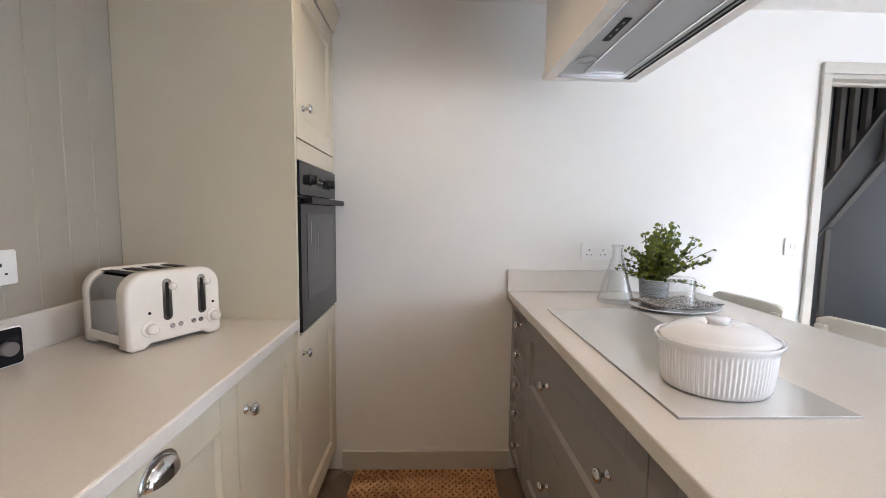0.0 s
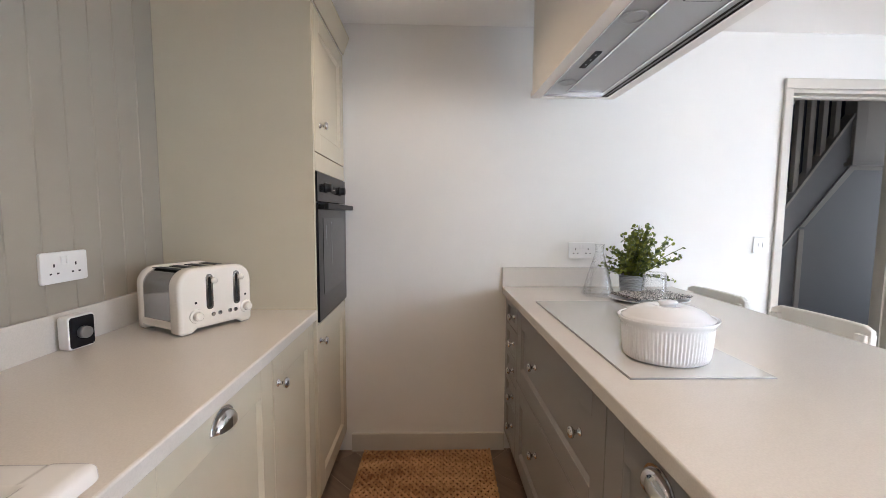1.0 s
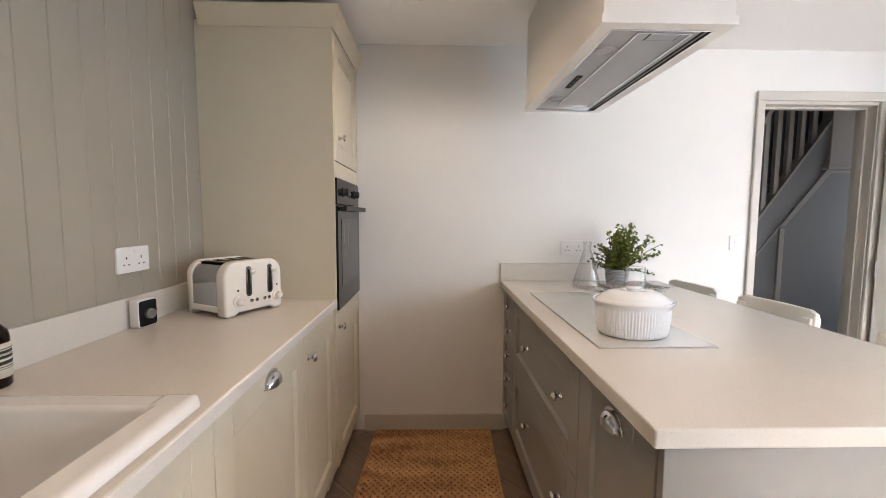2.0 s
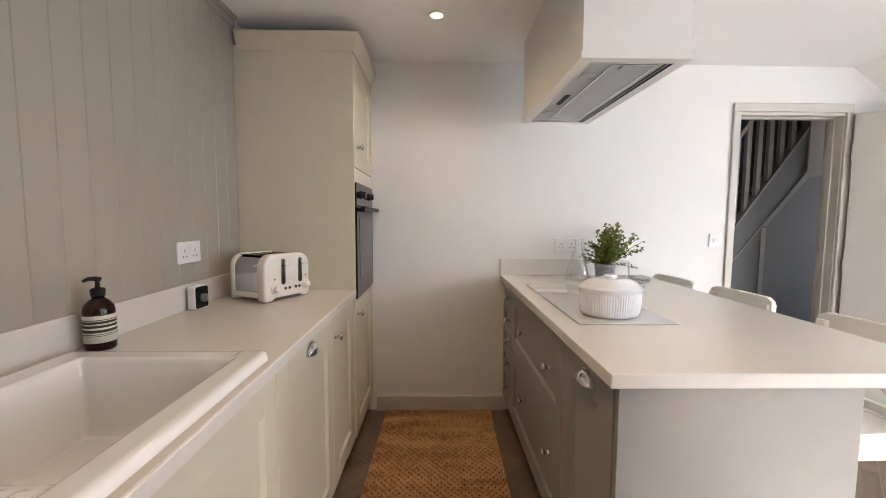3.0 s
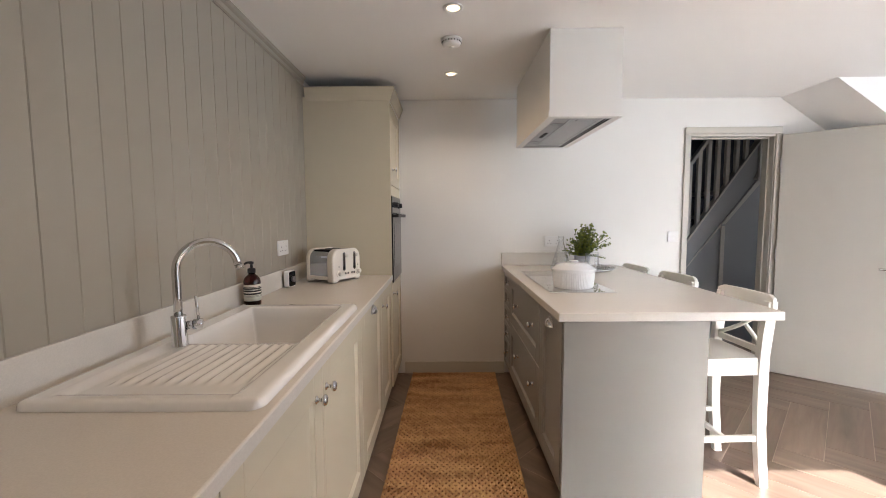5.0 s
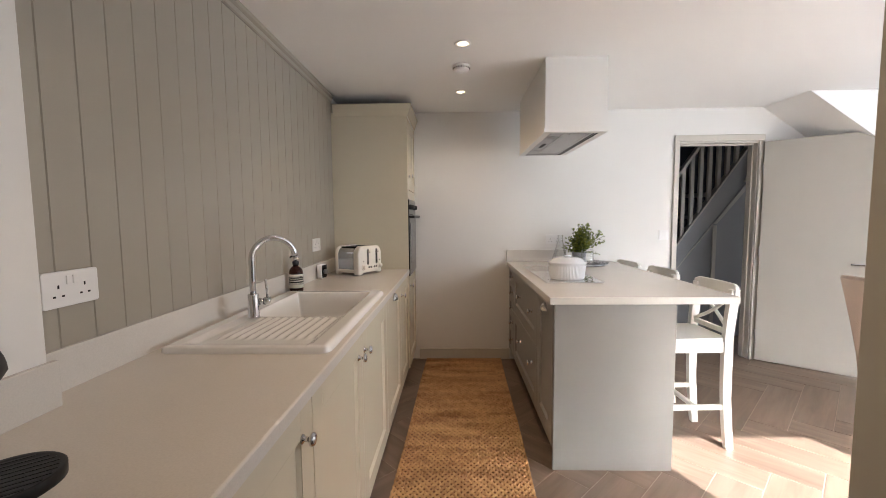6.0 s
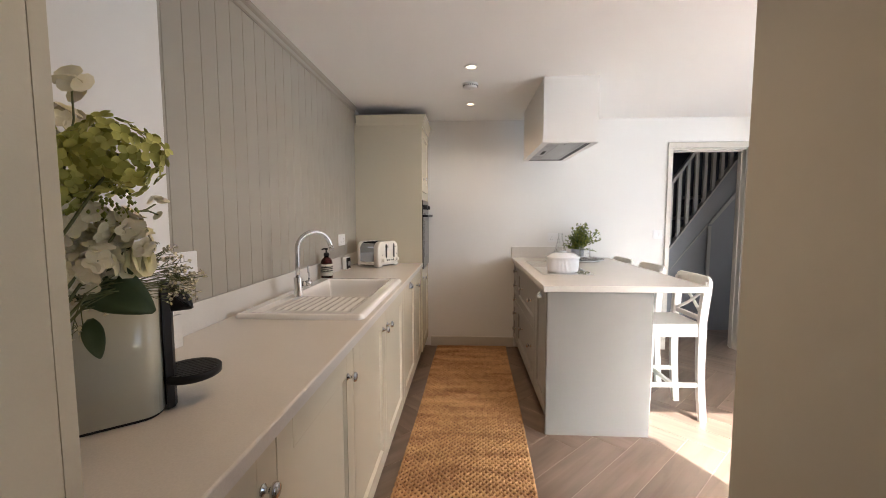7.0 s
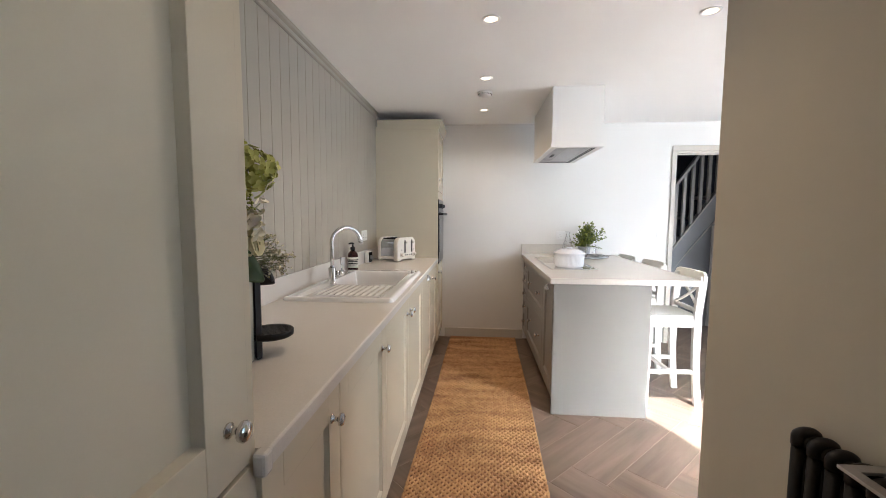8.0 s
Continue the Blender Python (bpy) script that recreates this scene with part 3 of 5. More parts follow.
def knob(parent, x, y, z, face):
    """A round chrome knob on a stem with a backplate; face: 1 looks to +x, -1 to -x."""
    bm = bmesh.new()
    prof = [(0.0, 0.0), (0.0105, 0.0), (0.0105, 0.003), (0.006, 0.005), (0.005, 0.013), (0.008, 0.017), (0.0135, 0.020), (0.0145, 0.025), (0.0115, 0.030), (0.0, 0.0325)]
    lathe(bm, [(1.15 * r_, 1.1 * h_) for r_, h_ in prof], 18)
    m = Matrix.Translation((x, y, z)) @ Matrix.Rotation(radians(90 * face), 4, 'Y')
    bm.transform(m)
    return part("knob", bm, CHROME, parent, "polished chrome knob")


def cup_handle(parent, x, y, z, face):
    """A half-shell cup pull, open below."""
    bm = bmesh.new()
    nu, nv, W, H, D = 14, 7, 0.046, 0.038, 0.026
    def shell(k):
        g = []
        for i in range(nu + 1):
            u = math.pi * i / nu
            row = []
            for j in range(nv + 1):
                v = (math.pi / 2) * j / nv
                px = face * (D * k * math.sin(v) * (0.35 + 0.65 * math.sin(u)))
                py = -W * k * math.cos(u) * (1 - 0.12 * (1 - math.cos(v)))
                pz = H * k * math.sin(u) * math.cos(v) ** 0.8 - 0.002
                row.append(bm.verts.new((x + px, y + py, z + pz)))
            g.append(row)
        for i in range(nu):
            for j in range(nv):
                f = bm.faces.new((g[i][j], g[i + 1][j], g[i + 1][j + 1], g[i][j + 1]))
                f.smooth = True
    shell(1.0)
    shell(0.93)
    flange = [(y + 0.052 * math.cos(math.pi * k / 16), z - 0.002 + 0.043 * math.sin(math.pi * k / 16)) for k in range(17)]
    prism(bm, flange, 'x', x, x + face * 0.0025)
    bmesh.ops.remove_doubles(bm, verts=bm.verts, dist=0.0002)
    return part("cup_handle", bm, CHROME, parent, "polished chrome cup handle")


def shaker(parent, name, y0, y1, z0, z1, x, face, mat, rail=0.078, rail_z=None, label="", deep=0.0125, bead=0.78):
    """A framed door or drawer front; x is its face, face the way it looks."""
    rz = rail if rail_z is None else rail_z
    g = 0.002
    y0, y1, z0, z1 = y0 + g, y1 - g, z0 + g, z1 - g
    xb, xp = x - face * max(0.02, deep + 0.004), x - face * deep
    bm = bmesh.new()
    fr = ((y0, y0 + rail, z0, z1), (y1 - rail, y1, z0, z1), (y0 + rail, y1 - rail, z0, z0 + rz), (y0 + rail, y1 - rail, z1 - rz, z1))
    xa, xc = sorted((xp, xb))
    box(bm, xa + 0.0005, y0 + rail - 0.003, z0 + rz - 0.003, xc, y1 - rail + 0.003, z1 - rz + 0.003)
    # sloped bead round the panel
    t = deep * bead
    yy0, yy1, zz0, zz1 = y0 + rail, y1 - rail, z0 + rz, z1 - rz
    xf = x - face * 0.0025
    o = [bm.verts.new((xf, a, c)) for a, c in ((yy0, zz0), (yy1, zz0), (yy1, zz1), (yy0, zz1))]
    i_ = [bm.verts.new((xp + face * 0.0004, a, c)) for a, c in ((yy0 + t, zz0 + t), (yy1 - t, zz0 + t), (yy1 - t, zz1 - t), (yy0 + t, zz1 - t))]
    for k in range(4):
        bm.faces.new((o[k], o[(k + 1) % 4], i_[(k + 1) % 4], i_[k]))
    bmesh.ops.recalc_face_normals(bm, faces=bm.faces)
    front = part(name, bm, mat, parent, label)
    xa, xc = sorted((x, xb))
    for nm, (a, b, c, d) in zip(("stile", "stile", "rail", "rail"), fr):
        part(nm, boxes((xa, a, c, xc, b, d), bevel=0.0016), mat, front)
    return front


def carcass(parent, x0, x1, y0, y1, z0, z1, mat, back_at, top=False):
    """Open-topped box of 18 mm board; back_at: x of the back."""
    t = 0.018
    part("side_panel", boxes((x0, y0 + 0.0005, z0, x1, y0 + t, z1)), mat, parent)
    part("side_panel", boxes((x0, y1 - t, z0, x1, y1 - 0.0005, z1)), mat, parent)
    part("bottom_panel", boxes((x0, y0 + t, z0, x1, y1 - t, z0 + t)), mat, parent)
    xb = sorted((back_at, back_at + (t if back_at == x0 else -t)))
    part("back_panel", boxes((xb[0], y0 + t, z0 + t, xb[1], y1 - t, z1)), mat, parent)


PL = 0.115   # plinth height
LX = -0.455    # larder faces
NEND = -1.744  # end of the worktop beside the larder unit


def base_unit(label, y0, y1, doors, handles):
    u = thing("base_cabinet", label, "cabinet", "base cabinets of the sink run")
    carcass(u, LEFT + 0.012, FX - 0.021, y0, y1, PL, UNDER - 0.002, CARCASS, LEFT + 0.012)
    part("plinth", boxes((FX - 0.07, y0, 0, FX - 0.052, y1, PL)), GREIGE, u)
    for a, b in doors:
        d = shaker(u, "door", a, b, PL, UNDER - 0.008, FX, 1, GREIGE)
        for kind, hy, hz in handles:
            if a < hy < b:
                (knob if kind == "k" else cup_handle)(d, FX, hy, hz, 1)
    return u


base_unit("greige shaker base cabinet with chrome knob beside the larder", NEND + 0.0005, -1.342, [(NEND + 0.0005, -1.342)], [("k", -1.405, 0.795)])
base_unit("greige shaker base cabinet with one chrome knob", -1.342, -0.768, [(-1.342, -0.768)], [("k", -0.843, 0.793)])
base_unit("greige shaker double cabinet under the sink", -0.768, 0.372, [(-0.768, -0.205), (-0.205, 0.372)], [("k", -0.270, 0.790), ("k", -0.172, 0.790)])
base_unit("greige appliance front with chrome cup handle", 0.372, 0.955, [(0.372, 0.955)], [("c", 0.667, 0.828)])
base_unit("narrow greige shaker cabinet beside the oven housing", 0.955, 1.376, [(0.955, 1.376)], [("k", 0.993, 0.786)])

# worktop with the sink's cut-out
SX0, SX1, SY0, SY1 = -0.955, -0.475, -0.575, 0.335
worktop = thing("worktop", "pale speckled stone-effect worktop with upstand", "worktop")
bm = bmesh.new()
box(bm, SPLX, NEND, UNDER, SX0, 1.376, TOP)
box(bm, SX0, NEND, UNDER, SX1, SY0, TOP)
box(bm, SX0, SY1, UNDER, SX1, 1.376, TOP)
prism(bm, [(SX1, UNDER), (EDGE - 0.004, UNDER), (EDGE, UNDER + 0.004), (EDGE, TOP - 0.005), (EDGE - 0.0015, TOP - 0.0015), (EDGE - 0.005, TOP), (SX1, TOP)], 'y', NEND, 1.376)
part("slab", bm, STONE, worktop)
part("end_cap", boxes((LX + 0.001, NEND - 0.022, UNDER - 0.003, EDGE + 0.004, NEND + 0.006, TOP + 0.002), bevel=0.006), STONE, worktop)
part("upstand", boxes((LEFT + 0.0095, NIBY + 0.0, TOP - 0.001, SPLX, 1.376, 1.022), bevel=0.002), STONE, worktop)
part("upstand", boxes((NIBX + 0.0005, NEND, TOP - 0.001, NIBX + 0.016, NIBY + 0.013, 1.022), bevel=0.002), STONE, worktop)

# oven housing
TX = -0.436
oven_unit = thing("oven_housing", "tall greige oven housing with shaker doors and cornice", "cabinet")
TY0, TY1 = 1.378, 1.919
for nm, r in (("side_panel", (LEFT + 0.0095, TY0, PL, TX - 0.003, TY0 + 0.02, 2.135)), ("side_panel", (LEFT + 0.012, TY1 - 0.018, PL, TX - 0.021, TY1, 2.135)),
              ("top_panel", (LEFT + 0.012, TY0 + 0.02, 2.117, TX - 0.021, TY1 - 0.018, 2.135)), ("back_panel", (LEFT + 0.012, TY0 + 0.02, PL, LEFT + 0.03, TY1 - 0.018, 2.117)),
              ("shelf", (LEFT + 0.03, TY0 + 0.02, 0.84, TX - 0.021, TY1 - 0.018, 0.858))):
    part(nm, boxes(r), DARK_TOP_BOARD if nm == "top_panel" else GREIGE, oven_unit, "dark brown top board" if nm == "top_panel" else "")
part("plinth", boxes((TX - 0.07, TY0, 0, TX - 0.052, TY1, PL)), GREIGE, oven_unit)
part("filler", boxes((TX - 0.02, TY0 + 0.021, 1.474, TX - 0.001, TY1, 1.543), bevel=0.001), GREIGE, oven_unit)
d = shaker(oven_unit, "door", TY0 + 0.018, TY1, 1.546, 2.105, TX, 1, GREIGE)
knob(d, TX, TY0 + 0.085, 1.657, 1)
d = shaker(oven_unit, "door", TY0 + 0.006, TY1, PL, 0.852, FX + 0.012, 1, GREIGE)
knob(d, FX + 0.012, TY0 + 0.045, 0.782, 1)
bm = bmesh.new()
# cornice, mitred round the open corner
prof = [(0.0, 2.108), (0.004, 2.108), (0.006, 2.116), (0.034, 2.186), (0.034, 2.194), (0.0, 2.194)]
rows = []
for px, pz in prof:
    rows.append([bm.verts.new(v) for v in ((LEFT + 0.03, TY0 - px, pz), (TX + px, TY0 - px, pz), (TX + px, TY1 + 0.005, pz))])
n = len(rows)
for k in range(n):
    a, b = rows[k], rows[(k + 1) % n]
    for j in range(2):
        bm.faces.new((a[j], a[j + 1], b[j + 1], b[j]))
bm.faces.new([r[0] for r in rows])
bm.faces.new([r[2] for r in rows][::-1])
bmesh.ops.recalc_face_normals(bm, faces=bm.faces)
part("cornice", bm, GREIGE, oven_unit)

# built-in oven
oven = thing("oven", "black built-in electric oven with two dials", "oven")
OY0, OY1, OZ0, OZ1 = TY0 + 0.024, TY1 - 0.003, 0.862, 1.470
part("body", boxes((LEFT + 0.1, OY0 + 0.02, OZ0 + 0.004, TX - 0.02, OY1 - 0.025, OZ1 - 0.01)), BLACK_SATIN, oven)
part("control_panel", boxes((TX - 0.02, OY0, 1.352, TX + 0.004, OY1, OZ1), bevel=0.002), BLACK_GLOSS, oven)
dr = part("oven_door", boxes((TX - 0.02, OY0, OZ0, TX + 0.006, OY1, 1.345), bevel=0.002), BLACK_GLOSS, oven)
part("oven_window", boxes((TX + 0.0062, OY0 + 0.07, 0.965, TX + 0.0075, OY1 - 0.06, 1.285)), OVEN_GLASS, dr, "smoked glass window")
for yy, z0, z1 in ((OY0 + 0.115, 1.175, 1.255), (OY0 + 0.205, 1.085, 1.265)):
    bm = bmesh.new()
    tube(bm, [(TX + 0.0078, yy, z0), (TX + 0.0078, yy, z1)], 0.0012, 6)
    for k in range(4):
        tube(bm, [(TX + 0.0078, yy - 0.004, z0 + (z1 - z0) * k / 3), (TX + 0.0078, yy + 0.004, z0 + (z1 - z0) * k / 3)], 0.0012, 6)
    part("shelf_runner", bm, STEEL, dr, "steel shelf runner behind the glass")
bm = boxes((TX + 0.03, OY0 + 0.002, 1.322, TX + 0.046, OY1 - 0.003, 1.345), (TX + 0.004, OY0 + 0.03, 1.322, TX + 0.032, OY0 + 0.05, 1.342), (TX + 0.004, OY1 - 0.06, 1.322, TX + 0.032, OY1 - 0.04, 1.342), bevel=0.003)
part("oven_handle", bm, BLACK_SATIN, dr, "black bar handle")
for yy in (OY0 + 0.13, OY1 - 0.12):
    bm = bmesh.new()
    lathe(bm, [(0.0, 0.0), (0.024, 0.0), (0.023, 0.004), (0.019, 0.006), (0.0182, 0.023), (0.0175, 0.0252), (0.016, 0.026), (0.0, 0.0255)], 32)
    bm.transform(Matrix.Translation((TX + 0.004, yy, 1.413)) @ Matrix.Rotation(radians(90), 4, 'Y'))
    part("dial", bm, BLACK_SATIN, oven)
part("display", boxes((TX + 0.004, (OY0 + OY1) / 2 - 0.04, 1.395, TX + 0.0048, (OY0 + OY1) / 2 + 0.045, 1.428)), DARK_SLOT, oven)
bm = bmesh.new()
for k in range(7):
    yy = (OY0 + OY1) / 2 - 0.03 + k * 0.0105
    box(bm, TX + 0.0048, yy, 1.410, TX + 0.0052, yy + 0.006, 1.4125)
part("markings", bm, LABEL, oven)

# larder unit at the near end
larder = thing("larder_cabinet", "tall greige shaker larder cabinet with chrome knob", "cabinet")
LY1, LY0 = NEND - 0.0005, -2.95
for nm, r in (("side_panel", (LEFT + 0.075, LY0, PL, LX - 0.021, LY0 + 0.018, 2.135)), ("side_panel", (LEFT + 0.075, LY1 - 0.018, PL, LX - 0.004, LY1, 2.135)),
              ("top_panel", (LEFT + 0.075, LY0 + 0.018, 2.117, LX - 0.021, LY1 - 0.018, 2.135)), ("back_panel", (LEFT + 0.075, LY0 + 0.018, PL, LEFT + 0.095, LY1 - 0.018, 2.117))):
    part(nm, boxes(r), GREIGE, larder)
part("plinth", boxes((LX - 0.07, LY0, 0, LX - 0.052, LY1, PL)), GREIGE, larder)
part("cornice", boxes((LEFT + 0.075, LY0, 2.135, LX + 0.02, LY1 + 0.02, 2.2), bevel=0.01), GREIGE, larder)
for a, b, ky in ((-2.372, LY1 - 0.020, LY1 - 0.078), (LY0 + 0.002, -2.374, LY0 + 0.07)):
    d = shaker(larder, "door", a, b, 0.907, 2.115, LX, 1, GREIGE, rail=0.106, rail_z=0.088, deep=0.02, bead=0.15)
    knob(d, LX, ky, 0.995, 1)
    d = shaker(larder, "door", a, b, PL, 0.902, LX, 1, GREIGE, rail=0.106, rail_z=0.088, deep=0.02, bead=0.15)
    knob(d, LX, ky, 0.80, 1)

# ---- island ----
IX0, IY0, IW = 0.403, 0.242, 1.345
IF = 0.427                   # drawer faces, looking to -x
island_top = thing("island_worktop", "pale speckled stone-effect island worktop with overhang", "worktop")
part("slab", boxes((IX0, IY0, UNDER, IW, BACK - 0.001, TOP), bevel=0.004), STONE, island_top)
part("upstand", boxes((IX0 - 0.002, BACK - 0.018, TOP + 0.0005, 1.10, BACK - 0.001, 1.024), bevel=0.002), STONE, island_top)
end_panel = thing("island_end_panel", "flat grey-greige painted end panel of the island", "panel")
part("board", boxes((IF + 0.003, 0.256, 0.0, 1.043, 0.276, UNDER - 0.001), bevel=0.0015), ISLAND_PAINT, end_panel)
back_panel = thing("island_back_panel", "flat greige back panel under the island overhang", "panel")
part("board", boxes((1.025, 0.277, 0.0, 1.043, BACK - 0.002, UNDER - 0.001)), ISLAND_PAINT, back_panel)


def island_unit(label, y0, y1, fronts):
    u = thing("island_cabinet", label, "cabinet", "island cabinets")
    carcass(u, IF + 0.022, 1.02, y0, y1, PL, UNDER - 0.002, CARCASS, 1.02)
    part("plinth", boxes((IF + 0.05, y0, 0, IF + 0.068, y1, PL)), ISLAND_PAINT, u)
    for nm, z0, z1, hs, rail in fronts:
        d = shaker(u, nm, y0, y1, z0, z1, IF, -1, ISLAND_PAINT, rail=rail[0], rail_z=rail[1])
        for kind, hy, hz in hs:
            (knob if kind == "k" else cup_handle)(d, IF, hy, hz, -1)
    return u


zs = [PL, 0.338, 0.472, 0.605, 0.742, UNDER - 0.008]
narrow = [("drawer_front", zs[k], zs[k + 1], [("k", 1.70, (zs[k] + zs[k + 1]) / 2 + (0.03 if k == 0 else 0))], (0.05, 0.035)) for k in range(5)]
island_unit("narrow island cabinet with five small drawers and chrome knobs", 1.632, 1.922, narrow)
island_unit("wide island cabinet with two deep pan drawers", 0.675, 1.632, [
    ("drawer_front", PL, 0.520, [("k", 0.815, 0.374), ("k", 1.26, 0.374)], (0.08, 0.08)),
    ("drawer_front", 0.520, UNDER - 0.008, [("k", 0.828, 0.712), ("k", 1.295, 0.712)], (0.08, 0.08))])
island_unit("island cabinet with pull-out front and chrome cup handle", 0.277, 0.675, [
    ("door", PL, UNDER - 0.008, [("c", 0.455, 0.812)], (0.085, 0.09))])

# hob set in the island top
hob = thing("hob", "pale glass induction hob with a thin metal edge", "hob")
HB = (0.482, 0.682, 0.836, 1.526)
part("edge", boxes((HB[0], HB[1], TOP + 0.0004, HB[2], HB[3], TOP + 0.0022)), STEEL, hob)
part("glass_top", boxes((HB[0] + 0.0015, HB[1] + 0.0015, TOP + 0.0023, HB[2] - 0.0015, HB[3] - 0.0015, TOP + 0.005), bevel=0.001), HOB, hob)

# boxed extractor hood
hood = thing("extractor_hood", "white plastered ceiling extractor box with steel insert", "extractor hood")
EX0, EX1, EY0, EY1, EZ = 0.470, 0.838, 0.700, 1.630, 1.855
part("casing", frame_ring(bmesh.new(), EX0, EY0, EX1, EY1, 0.012, EZ, CEIL - 0.001), WALL_WHITE, hood)
e0, e1, f0, f1 = EX0 - 0.006, EX1 + 0.006, EY0 - 0.006, EY1 + 0.006
M0, M1, N0, N1 = EX0 + 0.036, EX1 - 0.036, EY0 + 0.032, EY1 - 0.03
bm = frame_ring(bmesh.new(), e0, f0, e1, f1, M0 - e0, EZ - 0.026, EZ, N0 - f0)
for v in bm.verts:
    if v.co.y > N1 - 0.06 and v.co.x > M0 - 0.001 and v.co.x < M1 + 0.001:
        v.co.y = N1
bmesh.ops.bevel(bm, geom=[e for e in bm.edges if e.is_manifold and all(v.co.z < EZ - 0.02 for v in e.verts) and all(v.co.x in (e0, e1) or v.co.y in (f0, f1) for v in e.verts)], offset=0.009, segments=4, profile=0.5, affect='EDGES')
part("bottom_trim", bm, WALL_WHITE, hood)
part("steel_insert", boxes((M0, N0, EZ - 0.018, M1, N1, EZ - 0.010)), STEEL, hood, "brushed steel extractor panel")
part("insert_rim", frame_ring(bmesh.new(), M0, N0, M1, N1, 0.004, EZ - 0.028, EZ - 0.018), CHROME, hood)
part("filter", boxes((M0 + 0.095, N0 + 0.030, EZ - 0.021, M1 - 0.050, N1 - 0.060, EZ - 0.018)), FILTER, hood)
q0, q1, r0, r1 = M0 + 0.090, M1 - 0.045, N0 + 0.025, N1 - 0.055
part("filter_rim", frame_ring(bmesh.new(), q0, r0, q1, r1, 0.005, EZ - 0.025, EZ - 0.018), CHROME, hood)
# flat black strip coloured as the shade beside the filter
part("gap_shade", boxes((M1 - 0.018, N0 + 0.006, EZ - 0.0187, M1 - 0.009, N1 - 0.006, EZ - 0.018)), DARK_SLOT, hood)
part("catch_recess", frame_ring(bmesh.new(), q0 + 0.041, r0 + 0.008, q1 - 0.026, r0 + 0.054, 0.005, EZ - 0.0222, EZ - 0.021), DARK_SLOT, hood)
part("filter_catch", boxes((q0 + 0.045, r0 + 0.012, EZ - 0.024, q1 - 0.030, r0 + 0.050, EZ - 0.021), bevel=0.001), STEEL, hood)
part("control_switch", boxes((M0 + 0.045, EY0 + 0.43, EZ - 0.021, M0 + 0.067, EY0 + 0.575, EZ - 0.018)), DARK_SLOT, hood, "black slide switch")
bm = bmesh.new()
for k in range(3):
    box(bm, M0 + 0.053, EY0 + 0.449 + k * 0.042, EZ - 0.0222, M0 + 0.0565, EY0 + 0.458 + k * 0.042, EZ - 0.021)
part("switch_key", bm, STEEL, hood)
for yy in (EY0 + 0.20, EY0 + 0.735):
    bm = bmesh.new()
    lathe(bm, [(0.036, EZ - 0.018), (0.036, EZ - 0.022), (0.029, EZ - 0.023), (0.027, EZ - 0.020)], 28, (M0 + 0.055, yy))
    rim = part("lamp_rim", bm, STEEL, hood)
    bm = bmesh.new()
    lathe(bm, [(0.0, EZ - 0.0195), (0.028, EZ - 0.0195)], 28, (M0 + 0.055, yy))
    part("lamp_lens", bm, FILTER, rim)

# ---- sink and tap ----
sink = thing("sink", "white ceramic inset sink with ridged drainer", "sink")


def sink_height(x, y):
    """Height of the glazed top over the worktop."""
    X0, X1, Y0, Y1 = -0.988, -0.456, -0.600, 0.368
    e = min(x - X0, X1 - x, y - Y0, Y1 - y)
    ef = X1 - x
    rim = 0.021 if ef < 0.075 else 0.019
    z = rim * min(1.0, math.sqrt(max(0.0, min(1.0, e / 0.022) * (2 - min(1.0, e / 0.022)))))
    def smooth(t):
        t = max(0.0, min(1.0, t))
        return t * t * (3 - 2 * t)
    # drainer: a shallow tray that falls to the bowl
    u = min(x + 0.930, -0.515 - x, y + 0.565, (-0.150 - y) + 0.06)
    tray = smooth(u / 0.03)
    fall = 0.006 + 0.006 * smooth((y + 0.565) / 0.4)
    ridge = 0.0
    if -0.866 < x < -0.535 and y < -0.155:
        ridge = 0.007 * (0.5 + 0.5 * math.cos(2 * math.pi * (x + 0.866) / 0.0331)) ** 1.5 * smooth((y + 0.50) / 0.06) * smooth((-0.165 - y) / 0.015)
    if y < -0.12:
        z = z * (1 - tray) + (0.024 - fall - 0.009 + ridge) * tray
    # bowl
    b = min(x + 0.905, -0.520 - x, y + 0.150, 0.300 - y)
    if b > 0:
        z = min(z, 0.021) - 0.185 * smooth(min(1.0, b / 0.040)) ** 0.7
    return z


bm = bmesh.new()
gx = sorted({round(-0.988 + 0.532 * k / 120, 4) for k in range(121)})
gy = sorted({round(-0.600 + 0.968 * k / 150, 4) for k in range(151)})
grid = [[bm.verts.new((x, y, TOP + sink_height(x, y) + 0.0008)) for y in gy] for x in gx]
for i in range(len(gx) - 1):
    for j in range(len(gy) - 1):
        f = bm.faces.new((grid[i][j], grid[i + 1][j], grid[i + 1][j + 1], grid[i][j + 1]))
        f.smooth = True
# round the four outer corners
for col in grid:
    for v in col:
        cx = -0.988 + 0.035 if v.co.x < -0.953 else (-0.456 - 0.035 if v.co.x > -0.491 else None)
        cy = -0.600 + 0.035 if v.co.y < -0.565 else (0.368 - 0.035 if v.co.y > 0.333 else None)
        if cx is not None and cy is not None:
            dx, dy = (v.co.x - cx) / 0.035, (v.co.y - cy) / 0.035
            v.co.x, v.co.y = cx + dx * math.sqrt(max(0, 1 - dy * dy / 2)) * 0.035, cy + dy * math.sqrt(max(0, 1 - dx * dx / 2)) * 0.035
part("basin", bm, CERAMIC, sink)
bm = bmesh.new()
lathe(bm, [(0.0, TOP - 0.150), (0.036, TOP - 0.150), (0.040, TOP - 0.153)], 28, (-0.71, 0.08))
part("waste", bm, CHROME, sink)

